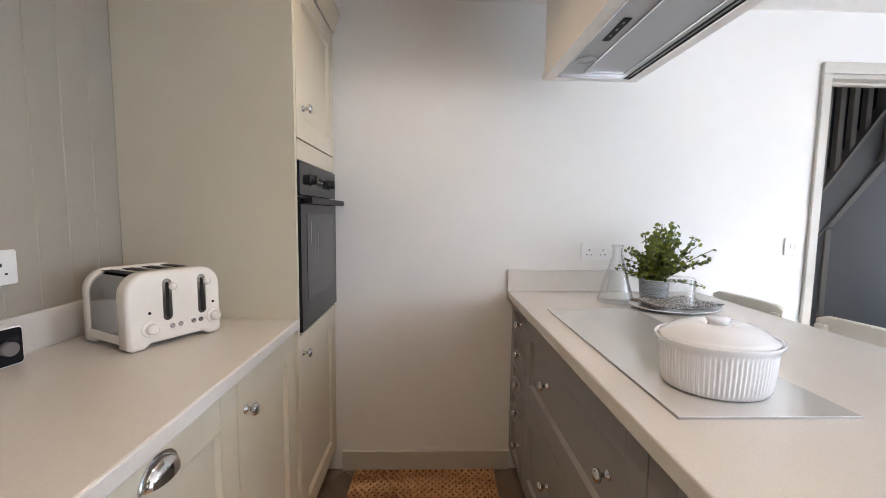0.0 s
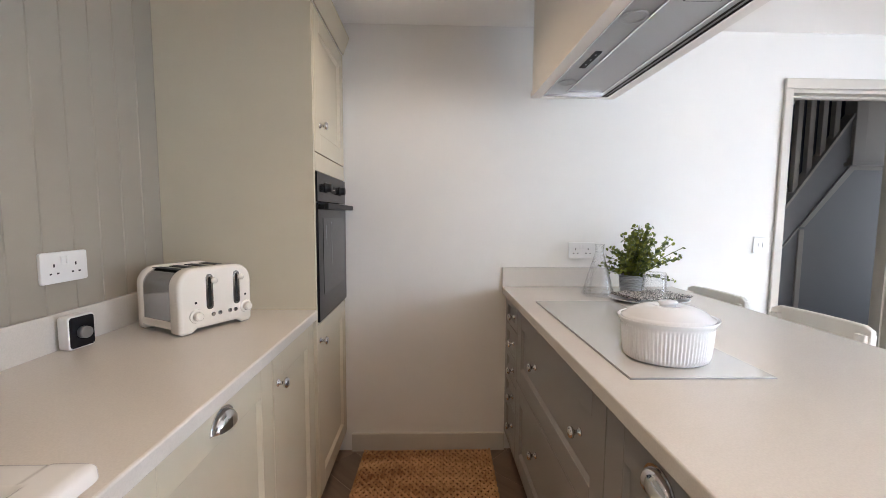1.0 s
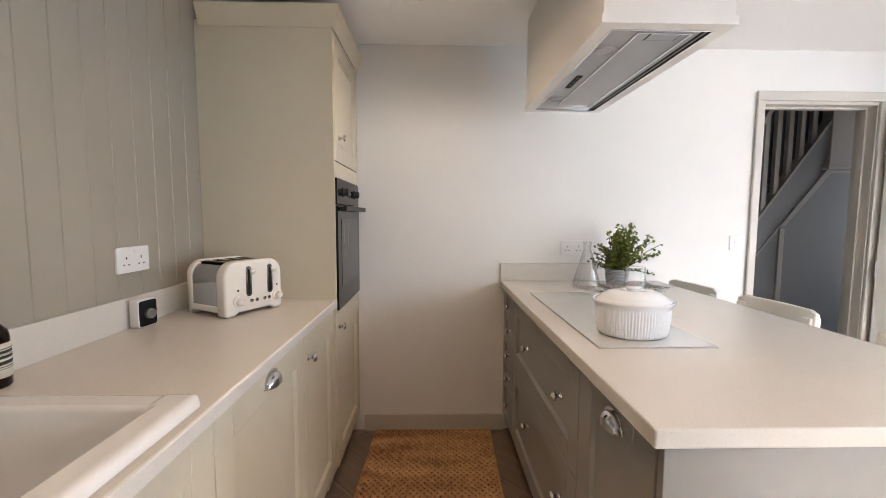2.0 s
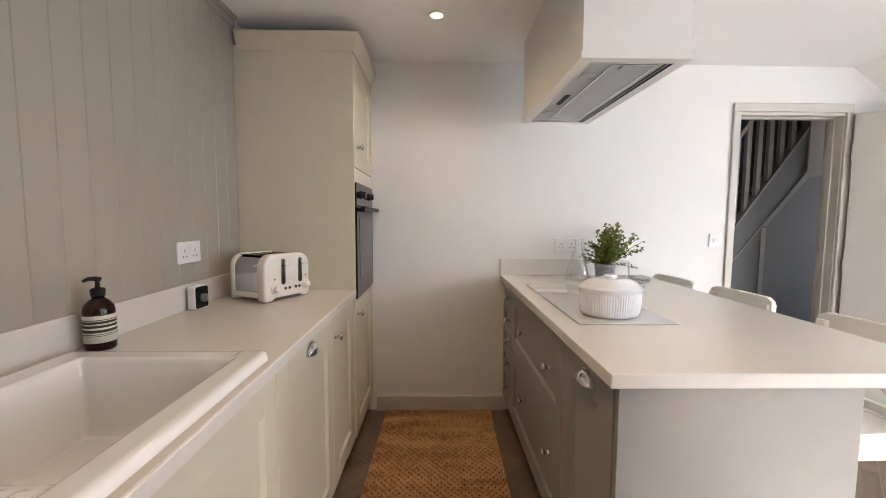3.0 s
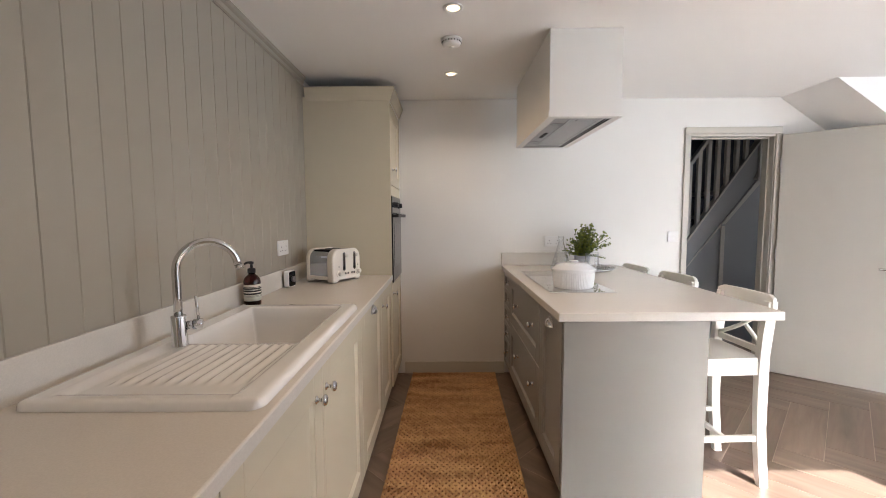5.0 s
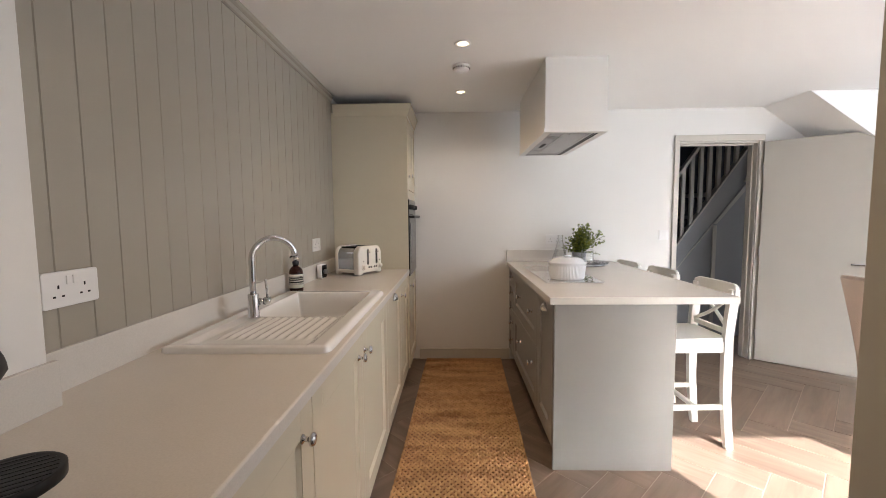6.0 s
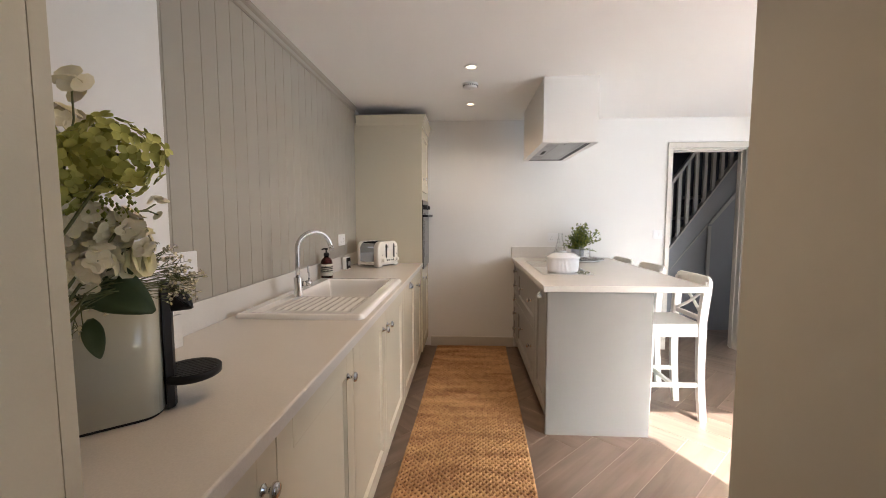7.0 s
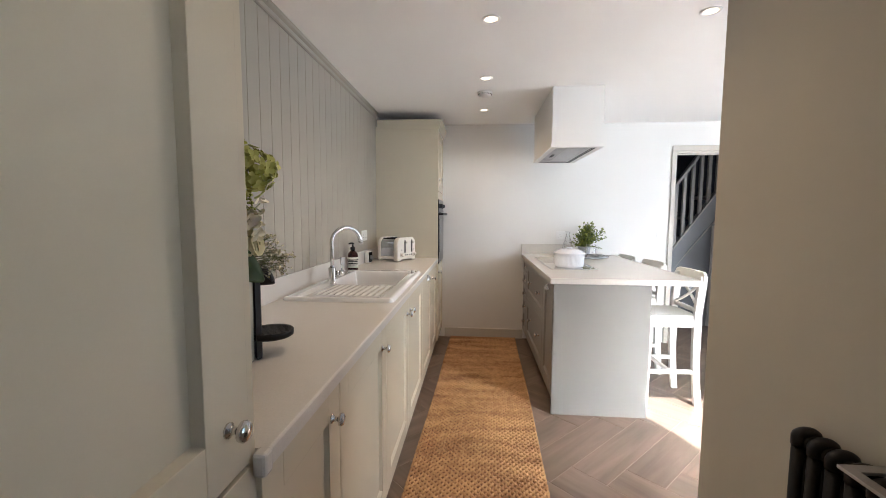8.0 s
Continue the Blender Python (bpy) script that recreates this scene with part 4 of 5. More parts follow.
tap = thing("tap", "chrome swan-neck mixer tap on the sink", "tap", at=(-0.882, -0.205, 0))
TB = TOP + 0.013
bm = bmesh.new()
lathe(bm, [(0.0, TB), (0.0225, TB), (0.0225, TB + 0.004), (0.0212, TB + 0.005), (0.0212, TB + 0.092), (0.020, TB + 0.0945), (0.0, TB + 0.095)], 32)
part("body", bm, CHROME, tap)
bm = bmesh.new()
dx, dy = 0.74, 0.67
R = 0.0865
pts = [(0, 0, TB + 0.08), (0, 0, TB + 0.15), (0, 0, TB + 0.230)]
for k in range(1, 19):
    a = math.pi * (1 - k / 18 * 0.93)
    pts.append((dx * (R + R * math.cos(a)), dy * (R + R * math.cos(a)), TB + 0.230 + R * math.sin(a)))
e = Vector(pts[-1]) + (Vector(pts[-1]) - Vector(pts[-2])).normalized() * 0.012
pts.append(tuple(e))
tube(bm, pts, 0.0122, 22)
part("spout", bm, CHROME, tap)
bm = bmesh.new()
d = (Vector(pts[-1]) - Vector(pts[-2])).normalized()
tube(bm, [e, e + d * 0.016], 0.0127, 22)
part("aerator", bm, CHROME, tap)
bm = bmesh.new()
tube(bm, [(0.018, 0.010, TB + 0.062), (0.033, 0.018, TB + 0.062)], 0.0135, 24)
tube(bm, [(0.0335, 0.018, TB + 0.062), (0.056, 0.030, TB + 0.062)], 0.0165, 28)
tube(bm, [(0.046, 0.024, TB + 0.074), (0.042, 0.022, TB + 0.152)], [0.0043, 0.0050], 12)
part("lever", bm, CHROME, tap)

# ---- things on the sink run ----
bottle = thing("soap_bottle", "brown glass pump soap bottle with striped cream label", "soap bottle", at=(-0.962, 0.432, TOP))
bm = bmesh.new()
lathe(bm, [(0.0, 0.001), (0.037, 0.001), (0.040, 0.005), (0.040, 0.100), (0.037, 0.112), (0.026, 0.124), (0.016, 0.130), (0.015, 0.140), (0.0, 0.140)], 32)
part("bottle", bm, AMBER, bottle)
bm = bmesh.new()
lathe(bm, [(0.0, 0.006), (0.0365, 0.006), (0.0365, 0.085), (0.0, 0.085)], 28)
part("soap", bm, material("dark_soap", (0.05, 0.009, 0.006), 0.3), bottle)
bm = bmesh.new()
lathe(bm, [(0.0402, 0.022), (0.0408, 0.022), (0.0408, 0.090), (0.0402, 0.090)], 32)
lab = part("label", bm, LABEL, bottle)
for z0, z1 in ((0.070, 0.076), (0.060, 0.066), (0.0675, 0.0683), (0.048, 0.055), (0.078, 0.080), (0.043, 0.0445), (0.039, 0.040)):
    bm = bmesh.new()
    lathe(bm, [(0.0409, z0), (0.0412, z0), (0.0412, z1), (0.0409, z1)], 32)
    part("print_bar", bm, INK, lab)
bm = bmesh.new()
lathe(bm, [(0.0, 0.136), (0.019, 0.136), (0.019, 0.152), (0.0165, 0.155), (0.007, 0.157), (0.006, 0.172), (0.011, 0.174), (0.011, 0.182), (0.0, 0.184)], 24)
tube(bm, [(0, 0, 0.179), (-0.016, -0.012, 0.1795), (-0.027, -0.020, 0.174)], [0.006, 0.005, 0.004], 10)
part("pump", bm, BLACK_SATIN, bottle)
for piece in bottle.children_recursive:
    piece.data.transform(Matrix.Diagonal((0.92, 0.92, 1.11, 1)))

sensor = thing("thermostat_dial", "white heating control with black glass face and dial", "thermostat", at=(-0.982, 0.930, TOP), turn=-8)
bm = bmesh.new()
prism(bm, rounded(-0.038, 0.001, 0.038, 0.095, 0.010), 'y', -0.016, 0.016, bevel=0.002)
bm.transform(Matrix.Rotation(radians(90), 4, 'Z'))
part("casing", bm, PLASTIC_WHITE, sensor)
bm = bmesh.new()
prism(bm, rounded(-0.034, 0.005, 0.034, 0.091, 0.008), 'y', -0.0185, -0.0162)
bm.transform(Matrix.Rotation(radians(90), 4, 'Z'))
part("face", bm, BLACK_GLOSS, sensor)
bm = bmesh.new()
tube(bm, [(0.0185, 0, 0.046), (0.034, 0, 0.046)], 0.0165, 28)
part("dial", bm, material("grey_dial", (0.36, 0.36, 0.365), 0.35, metal=0.9), sensor)


def uk_socket(name, label, at, turn, w=0.146, h=0.086, gang=2, switches=True):
    """A wall plate that looks along -y before it is turned."""
    s = thing(name, label, "socket" if switches else "light switch", at=at, turn=turn)
    bm = bmesh.new()
    prism(bm, rounded(-w / 2, -h / 2, w / 2, h / 2, 0.006), 'y', -0.009, -0.0005, bevel=0.0018)
    part("plate", bm, PLASTIC_WHITE, s)
    for k in range(gang):
        cx = (k - (gang - 1) / 2) * 0.068
        if switches:
            bm = boxes((cx * 0.25 - 0.006, -0.0125, 0.010, cx * 0.25 + 0.006, -0.0088, 0.032), bevel=0.0012)
            part("rocker", bm, PLASTIC_WHITE, s)
            bm = boxes((cx - 0.0022, -0.0093, 0.002, cx + 0.0022, -0.0088, 0.011), (cx - 0.0145, -0.0093, -0.0185, cx - 0.0075, -0.0088, -0.0140), (cx + 0.0075, -0.0093, -0.0185, cx + 0.0145, -0.0088, -0.0140))
            part("pin_hole", bm, DARK_SLOT, s)
        else:
            cx = (k - 0.5) * 0.024
            part("rocker", boxes((cx - 0.0065, -0.0125, -0.012, cx + 0.0065, -0.0088, 0.012), bevel=0.0012), PLASTIC_WHITE, s)
    return s


uk_socket("socket", "white double wall socket on the sage panelling", (LEFT + 0.009, -0.818, 1.163), 90)
uk_socket("socket", "white double wall socket on the sage panelling", (LEFT + 0.009, 0.948, 1.148), 90)
uk_socket("socket", "white double wall socket over the island upstand", (0.831, BACK, 1.117), 0)
uk_socket("light_switch", "white double light switch beside the doorway", (1.819, BACK, 1.150), 0, 0.086, 0.086, 2, False)

# toaster
toaster = thing("toaster", "cream and polished steel four-slot toaster", "toaster", at=(-0.789, 1.178, TOP), turn=62)
TW, TD, TH = 0.128, 0.113, 0.208
bm = bmesh.new()
prism(bm, rounded(-TW + 0.006, 0.028, TW - 0.006, TH - 0.008, 0.055, 8, True), 'y', -TD + 0.03, TD - 0.012)
part("steel_body", bm, TOASTER_STEEL, toaster, "mirror polished steel ends and top", smooth=False)
def toaster_outline(w, h, r):
    """Shell outline: round shoulders, a foot at each end and an arch between."""
    top = rounded(-w, 0.02, w, h, r, 10, True)[1:-1]
    return [(w - 0.058, 0.013), (w - 0.040, 0.0005), (w - 0.012, 0.0005), (w, 0.010)] + top + [(-w, 0.010), (-w + 0.012, 0.0005), (-w + 0.040, 0.0005), (-w + 0.058, 0.013)]


for nm, a, b, bev in (("front_shell", -TD, -TD + 0.052, 0.011), ("back_shell", TD - 0.030, TD, 0.009)):
    bm = bmesh.new()
    prism(bm, toaster_outline(TW, TH, 0.058), 'y', a, b, bevel=bev, seg=5)
    bm.normal_update()
    for f in bm.faces:
        f.smooth = abs(f.normal.y) < 0.999
    part(nm, bm, CREAM, toaster)
part("base", boxes((-TW + 0.001, -TD + 0.02, 0.018, TW - 0.001, TD - 0.015, 0.042), bevel=0.004), CREAM, toaster)
for k in range(4):
    cx = -0.078 + 0.052 * k
    part("slot", boxes((cx - 0.013, -TD + 0.055, TH - 0.0085, cx + 0.013, TD - 0.028, TH - 0.0068)), DARK_SLOT, toaster)
for cx in (-0.028, 0.068):
    bm = bmesh.new()
    prism(bm, rounded(cx - 0.012, 0.070, cx + 0.012, 0.186, 0.0118), 'y', -TD - 0.0015, -TD + 0.001)
    sl = part("lever_plate", bm, CHROME, toaster)
    bm = bmesh.new()
    prism(bm, rounded(cx - 0.0042, 0.078, cx + 0.0042, 0.176, 0.0040), 'y', -TD - 0.0022, -TD - 0.0016)
    part("lever_slot", bm, DARK_SLOT, sl)
    bm = bmesh.new()
    lathe(bm, [(0.0, 0.0), (0.008, 0.001), (0.0105, 0.006), (0.0098, 0.012), (0.0, 0.016)], 18)
    bm.transform(Matrix.Translation((cx + 0.010, -TD - 0.004, 0.164)) @ Matrix.Rotation(radians(90), 4, 'X'))
    part("lever", bm, CREAM, toaster)
for cx in (-0.074, 0.102):
    bm = bmesh.new()
    lathe(bm, [(0.0, 0.0), (0.0225, 0.0), (0.0215, 0.004), (0.0150, 0.006), (0.0140, 0.018), (0.010, 0.0225), (0.0, 0.023)], 28, smooth=False)
    bm.transform(Matrix.Translation((cx, -TD, 0.056)) @ Matrix.Rotation(radians(90), 4, 'X'))
    part("dial", bm, CREAM, toaster)
    bm = bmesh.new()
    tube(bm, [(cx, -TD + 0.001, 0.098), (cx, -TD - 0.0008, 0.098)], 0.004, 12)
    part("indicator", bm, DARK_SLOT, toaster)
for cx in (-0.018, 0.005, 0.041, 0.062):
    bm = bmesh.new()
    tube(bm, [(cx, -TD, 0.052), (cx, -TD - 0.003, 0.052)], 0.0070, 16)
    tube(bm, [(cx, -TD - 0.003, 0.052), (cx, -TD - 0.005, 0.052)], 0.0050, 16)
    part("button", bm, CHROME, toaster)


# ---- things on the island ----
POT_C = (0.648, 0.822)
pot = thing("casserole_dish", "white oval fluted stoneware casserole with lid on the hob", "casserole", at=(*POT_C, TOP + 0.0052))


def flute(a, i):
    return 1 + (0.0105 * math.cos(76 * a) if 2 <= i <= 5 else 0.0)


bm = bmesh.new()
prof = [(0.0, 0.0005), (0.100, 0.0005), (0.1075, 0.006), (0.111, 0.018), (0.115, 0.060), (0.1165, 0.090), (0.118, 0.098), (0.123, 0.106), (0.128, 0.114), (0.1285, 0.118), (0.126, 0.119), (0.118, 0.111), (0.113, 0.100), (0.110, 0.060), (0.104, 0.012), (0.0, 0.008)]
lathe(bm, prof, 608, (0, 0), 1.04, 0.87, flute)
part("dish", bm, POT_WHITE, pot)
bm = bmesh.new()
lathe(bm, [(0.0, 0.113), (0.117, 0.113), (0.1195, 0.116), (0.119, 0.119), (0.112, 0.122), (0.107, 0.126), (0.096, 0.136), (0.078, 0.145), (0.058, 0.150), (0.044, 0.1515), (0.032, 0.149), (0.022, 0.1455), (0.0, 0.1445)], 64, (0, 0), 1.04, 0.87)
lid = part("lid", bm, POT_WHITE, pot)
bm = bmesh.new()
lathe(bm, [(0.0, 0.144), (0.018, 0.144), (0.0165, 0.150), (0.020, 0.154), (0.022, 0.158), (0.020, 0.162), (0.014, 0.164), (0.0, 0.163)], 40, (0, 0), 1.25, 0.95)
part("lid_knob", bm, POT_WHITE, lid)
for piece in pot.children_recursive:
    piece.data.transform(Matrix.Diagonal((0.94, 0.97, 0.94, 1)))

jug = thing("conical_flask", "clear glass conical carafe on the island", "carafe", at=(0.826, 1.682, TOP))
bm = bmesh.new()
lathe(bm, [(0.0, 0.001), (0.070, 0.001), (0.0755, 0.006), (0.074, 0.016), (0.052, 0.095), (0.026, 0.185), (0.0195, 0.208), (0.020, 0.232), (0.024, 0.248), (0.0227, 0.2485), (0.0175, 0.232), (0.017, 0.208), (0.0235, 0.185), (0.049, 0.096), (0.070, 0.018), (0.068, 0.010), (0.0, 0.0085)], 48)
part("glass_body", bm, THIN_GLASS, jug)

plate = thing("serving_plate", "white oval serving plate", "plate", at=(1.005, 1.555, TOP))
bm = bmesh.new()
lathe(bm, [(0.0, 0.001), (0.085, 0.001), (0.10, 0.004), (0.128, 0.014), (0.130, 0.017), (0.126, 0.0172), (0.10, 0.010), (0.0, 0.007)], 56, (0, 0), 1.36, 1.04)
part("plate_body", bm, POT_WHITE, plate)
cloth = thing("folded_cloth", "folded dark patterned cloth on the serving plate", "cloth", at=(1.015, 1.545, TOP + 0.018), turn=12)
for k in range(3):
    bm = bmesh.new()
    nx, ny = 22, 16
    g = [[bm.verts.new((-0.135 + 0.28 * i / nx + 0.006 * math.sin(5 * j / ny + k), -0.070 + 0.165 * j / ny + 0.005 * math.sin(7 * i / nx + 2 * k),
                        0.004 * k + 0.0025 * math.sin(9 * i / nx + 3 * k) * math.cos(6 * j / ny) + 0.003)) for j in range(ny + 1)] for i in range(nx + 1)]
    top = [bm.faces.new((g[i][j], g[i + 1][j], g[i + 1][j + 1], g[i][j + 1])) for i in range(nx) for j in range(ny)]
    ext = bmesh.ops.extrude_face_region(bm, geom=top)
    for v in ext["geom"]:
        if isinstance(v, bmesh.types.BMVert):
            v.co.z += 0.003
    bmesh.ops.recalc_face_normals(bm, faces=bm.faces)
    part("fold", bm, CLOTH, cloth, smooth=True)
glass = thing("tumbler", "clear glass tumbler upside down on the cloth", "glass", at=(1.0, 1.505, TOP + 0.034))
bm = bmesh.new()
lathe(bm, [(0.052, 0.0), (0.0515, 0.012), (0.048, 0.096), (0.045, 0.104), (0.0, 0.105), (0.0, 0.094), (0.044, 0.092), (0.0485, 0.012), (0.050, 0.0), (0.052, 0.0)], 40)
part("glass_body", bm, THIN_GLASS, glass)

plant = thing("potted_plant", "leafy green eucalyptus plant in a whitewashed wicker pot", "plant", at=(0.985, 1.672, TOP))
bm = bmesh.new()
for k in range(13):
    z = 0.006 + k * 0.0078
    r = 0.045 + 0.010 * k / 12
    wob = 0.0034 * (1 if k % 2 else -1)
    pts = [((r + wob * math.sin(math.pi * (j + 0.5) / 2)) * math.cos(2 * math.pi * j / 72), (r + wob * math.sin(math.pi * (j + 0.5) / 2)) * math.sin(2 * math.pi * j / 72), z) for j in range(73)]
    tube(bm, pts, 0.0037, 6, False)
lathe(bm, [(0.0, 0.002), (0.040, 0.002), (0.049, 0.098), (0.0, 0.092)], 24)
part("wicker_pot", bm, BASKET, plant)
rnd = random.Random(7)


def leaf_disc(bm, c, normal, r, elong=1.0, along=None, fold=0.15):
    """A small rounded leaf: six-sided, slightly cupped."""
    n = Vector(normal).normalized()
    u = (Vector(along) if along else n.orthogonal())
    u = (u - n * u.dot(n)).normalized()
    v = n.cross(u)
    mid = bm.verts.new(c)
    ring = []
    for k in range(9):
        a = 2 * math.pi * k / 9
        ring.append(bm.verts.new(c + u * (r * elong * math.cos(a)) + v * (r * math.sin(a)) + n * (fold * r * (abs(math.sin(a)) + 0.3))))
    for k in range(9):
        f = bm.faces.new((mid, ring[k], ring[(k + 1) % 9]))
        f.smooth = True


stems, leaves = bmesh.new(), bmesh.new()
for s in range(104):
    a = rnd.uniform(0, 2 * math.pi)
    out = rnd.uniform(0.02, 0.185) if s % 3 else rnd.uniform(0.0, 0.07)
    h = rnd.uniform(0.11, 0.235) - 0.55 * max(0, out - 0.06)
    if out < 0.06:
        h += 0.035
    droop = rnd.uniform(0, 0.03)
    base = Vector((0.03 * math.cos(a) * rnd.random(), 0.03 * math.sin(a) * rnd.random(), 0.085))
    pts = []
    for k in range(8):
        t = k / 7
        w = out * t ** 1.35
        pts.append(base + Vector((w * math.cos(a + 0.4 * t) + 0.035 * t, w * math.sin(a + 0.4 * t), h * t - droop * t * t * 2)))
    tube(stems, pts, [0.0016] * 8, 5, False)
    for k in range(2, 8):
        for side in range(4):
            if rnd.random() < 0.12:
                continue
            p = pts[k] + Vector((rnd.uniform(-1, 1), rnd.uniform(-1, 1), rnd.uniform(-0.6, 0.8))) * 0.012
            nrm = Vector((rnd.uniform(-1, 1), rnd.uniform(-1, 1), rnd.uniform(-0.1, 1.3)))
            leaf_disc(leaves, p, nrm, rnd.uniform(0.0055, 0.0108) * (1.1 - 0.35 * k / 7), rnd.uniform(1.0, 1.4))
part("stem", stems, STEM, plant)
tagged(part("foliage", leaves, EUCALYPTUS, plant), kind="stuff")

# ---- bar stools ----


def bar_stool():
    """A white stool: the sitter looks to -x; its back legs run up into the crossed backrest."""
    st = thing("bar_stool", "white painted wooden bar stool with crossed backrest", "bar stool", "bar stools at the island")
    W, SZ, H = 0.172, 0.645, 0.945
    for s in (-1, 1):
        bm = bmesh.new()
        def leg_x(z):
            return 0.375 + 0.032 * (max(0, 0.42 - z) / 0.42) ** 1.6 + 0.03 * (max(0, z - SZ) / (H - SZ)) ** 1.2
        rows = []
        zz = [0.0, 0.08, 0.18, 0.30, 0.42, 0.55, 0.65, 0.75, 0.85, H - 0.03]
        for z in zz:
            c, hx, hy = leg_x(z), 0.020 + 0.004 * min(1, z / 0.4), 0.017
            y = s * (W - 0.017)
            rows.append([bm.verts.new(v) for v in ((c - hx, y - hy, z), (c + hx, y - hy, z), (c + hx, y + hy, z), (c - hx, y + hy, z))])
        for a, b in zip(rows, rows[1:]):
            for k in range(4):
                bm.faces.new((a[k], a[(k + 1) % 4], b[(k + 1) % 4], b[k]))
        bm.faces.new(rows[0][::-1])
        bm.faces.new(rows[-1])
        bmesh.ops.bevel(bm, geom=[e for e in bm.edges if abs(e.verts[0].co.z - e.verts[1].co.z) > 0.02], offset=0.004, segments=2, profile=0.5, affect='EDGES')
        part("leg", bm, STOOL_WHITE, st)
        bm = bmesh.new()
        rows = []
        for z, c, h in ((0.0, 0.045, 0.0155), (0.3, 0.052, 0.018), (SZ - 0.03, 0.055, 0.019)):
            y = s * (W - 0.019)
            rows.append([bm.verts.new(v) for v in ((c - h, y - h, z), (c + h, y - h, z), (c + h, y + h, z), (c - h, y + h, z))])
        for a, b in zip(rows, rows[1:]):
            for k in range(4):
                bm.faces.new((a[k], a[(k + 1) % 4], b[(k + 1) % 4], b[k]))
        bm.faces.new(rows[0][::-1])
        bm.faces.new(rows[-1])
        part("leg", bm, STOOL_WHITE, st)
        part("stretcher", boxes((0.065, s * (W - 0.019) - 0.010, 0.228, 0.385, s * (W - 0.019) + 0.010, 0.258), bevel=0.004), STOOL_WHITE, st)
        part("apron", boxes((0.06, s * (W - 0.018) - 0.010, SZ - 0.085, 0.36, s * (W - 0.018) + 0.010, SZ - 0.022), bevel=0.003), STOOL_WHITE, st)
    part("foot_rail", boxes((0.035, -W + 0.03, 0.20, 0.062, W - 0.03, 0.235), bevel=0.004), STOOL_WHITE, st)
    part("stretcher", boxes((0.20, -W + 0.028, 0.232, 0.224, W - 0.028, 0.256), bevel=0.004), STOOL_WHITE, st)
    for x in (0.045, 0.352):
        part("apron", boxes((x, -W + 0.03, SZ - 0.085, x + 0.02, W - 0.03, SZ - 0.022), bevel=0.003), STOOL_WHITE, st)
    bm = bmesh.new()
    nx, ny = 14, 14
    g = []
    for i in range(nx + 1):
        row = []
        for j in range(ny + 1):
            u, v = i / nx, -1 + 2 * j / ny
            row.append(bm.verts.new((0.022 + 0.355 * u, v * (W - 0.002 - 0.012 * u), SZ - 0.010 * math.sin(math.pi * min(1, u * 1.05)) * (1 - v ** 4))))
        g.append(row)
    top = [bm.faces.new((g[i][j], g[i + 1][j], g[i + 1][j + 1], g[i][j + 1])) for i in range(nx) for j in range(ny)]
    ext = bmesh.ops.extrude_face_region(bm, geom=top)
    for v in ext["geom"]:
        if isinstance(v, bmesh.types.BMVert):
            v.co.z = SZ - 0.024
    bmesh.ops.recalc_face_normals(bm, faces=bm.faces)
    bmesh.ops.bevel(bm, geom=[e for e in bm.edges if len(e.link_faces) == 2 and e.calc_face_angle() > 1.0], offset=0.005, segments=2, profile=0.5, affect='EDGES')
    part("seat", bm, STOOL_WHITE, st)
    # top rail, curved to the back
    bm = bmesh.new()
    rows = []
    for k in range(13):
        y = -W - 0.008 + (2 * W + 0.016) * k / 12
        c = 0.400 + 0.018 * (1 - (y / W) ** 2)
        drop = 0.014 if k in (0, 12) else 0.0
        rows.append([bm.verts.new(v) for v in ((c - 0.011, y, H - 0.068), (c + 0.011, y, H - 0.068), (c + 0.013, y, H - drop), (c - 0.009, y, H - drop))])
    for a, b in zip(rows, rows[1:]):
        for k in range(4):
            bm.faces.new((a[k], b[k], b[(k + 1) % 4], a[(k + 1) % 4]))
    bm.faces.new(rows[0])
    bm.faces.new(rows[-1][::-1])
    bmesh.ops.recalc_face_normals(bm, faces=bm.faces)
    bmesh.ops.bevel(bm, geom=[e for e in bm.edges if len(e.link_faces) == 2 and e.calc_face_angle() > 0.9], offset=0.005, segments=2, profile=0.5, affect='EDGES')
    part("top_rail", bm, STOOL_WHITE, st)
    part("back_rail", boxes((0.372, -W + 0.03, SZ + 0.012, 0.392, W - 0.03, SZ + 0.042), bevel=0.003), STOOL_WHITE, st)
    for s in (-1, 1):
        bm = bmesh.new()
        pts = []
        for k in range(9):
            t = k / 8
            y = s * (-(W - 0.04) + 2 * (W - 0.04) * t)
            z = SZ + 0.045 + (H - 0.075 - SZ - 0.045) * t + 0.012 * math.sin(math.pi * t) * (-1)
            pts.append((0.383 + 0.018 * t + 0.010 * math.sin(math.pi * t) + (0.006 if s > 0 else -0.006), y, z))
        tube(bm, pts, 0.0105, 8)
        part("cross_slat", bm, STOOL_WHITE, st)
    return st


stool = bar_stool()
stool.matrix_basis = pose(1.062, 0.612, 0, 0, 0, 2)
copy_thing(stool, pose(1.050, 1.175, 0, 0, 0, 4))
copy_thing(stool, pose(0.998, 1.640, 0, 0, 0, 4))

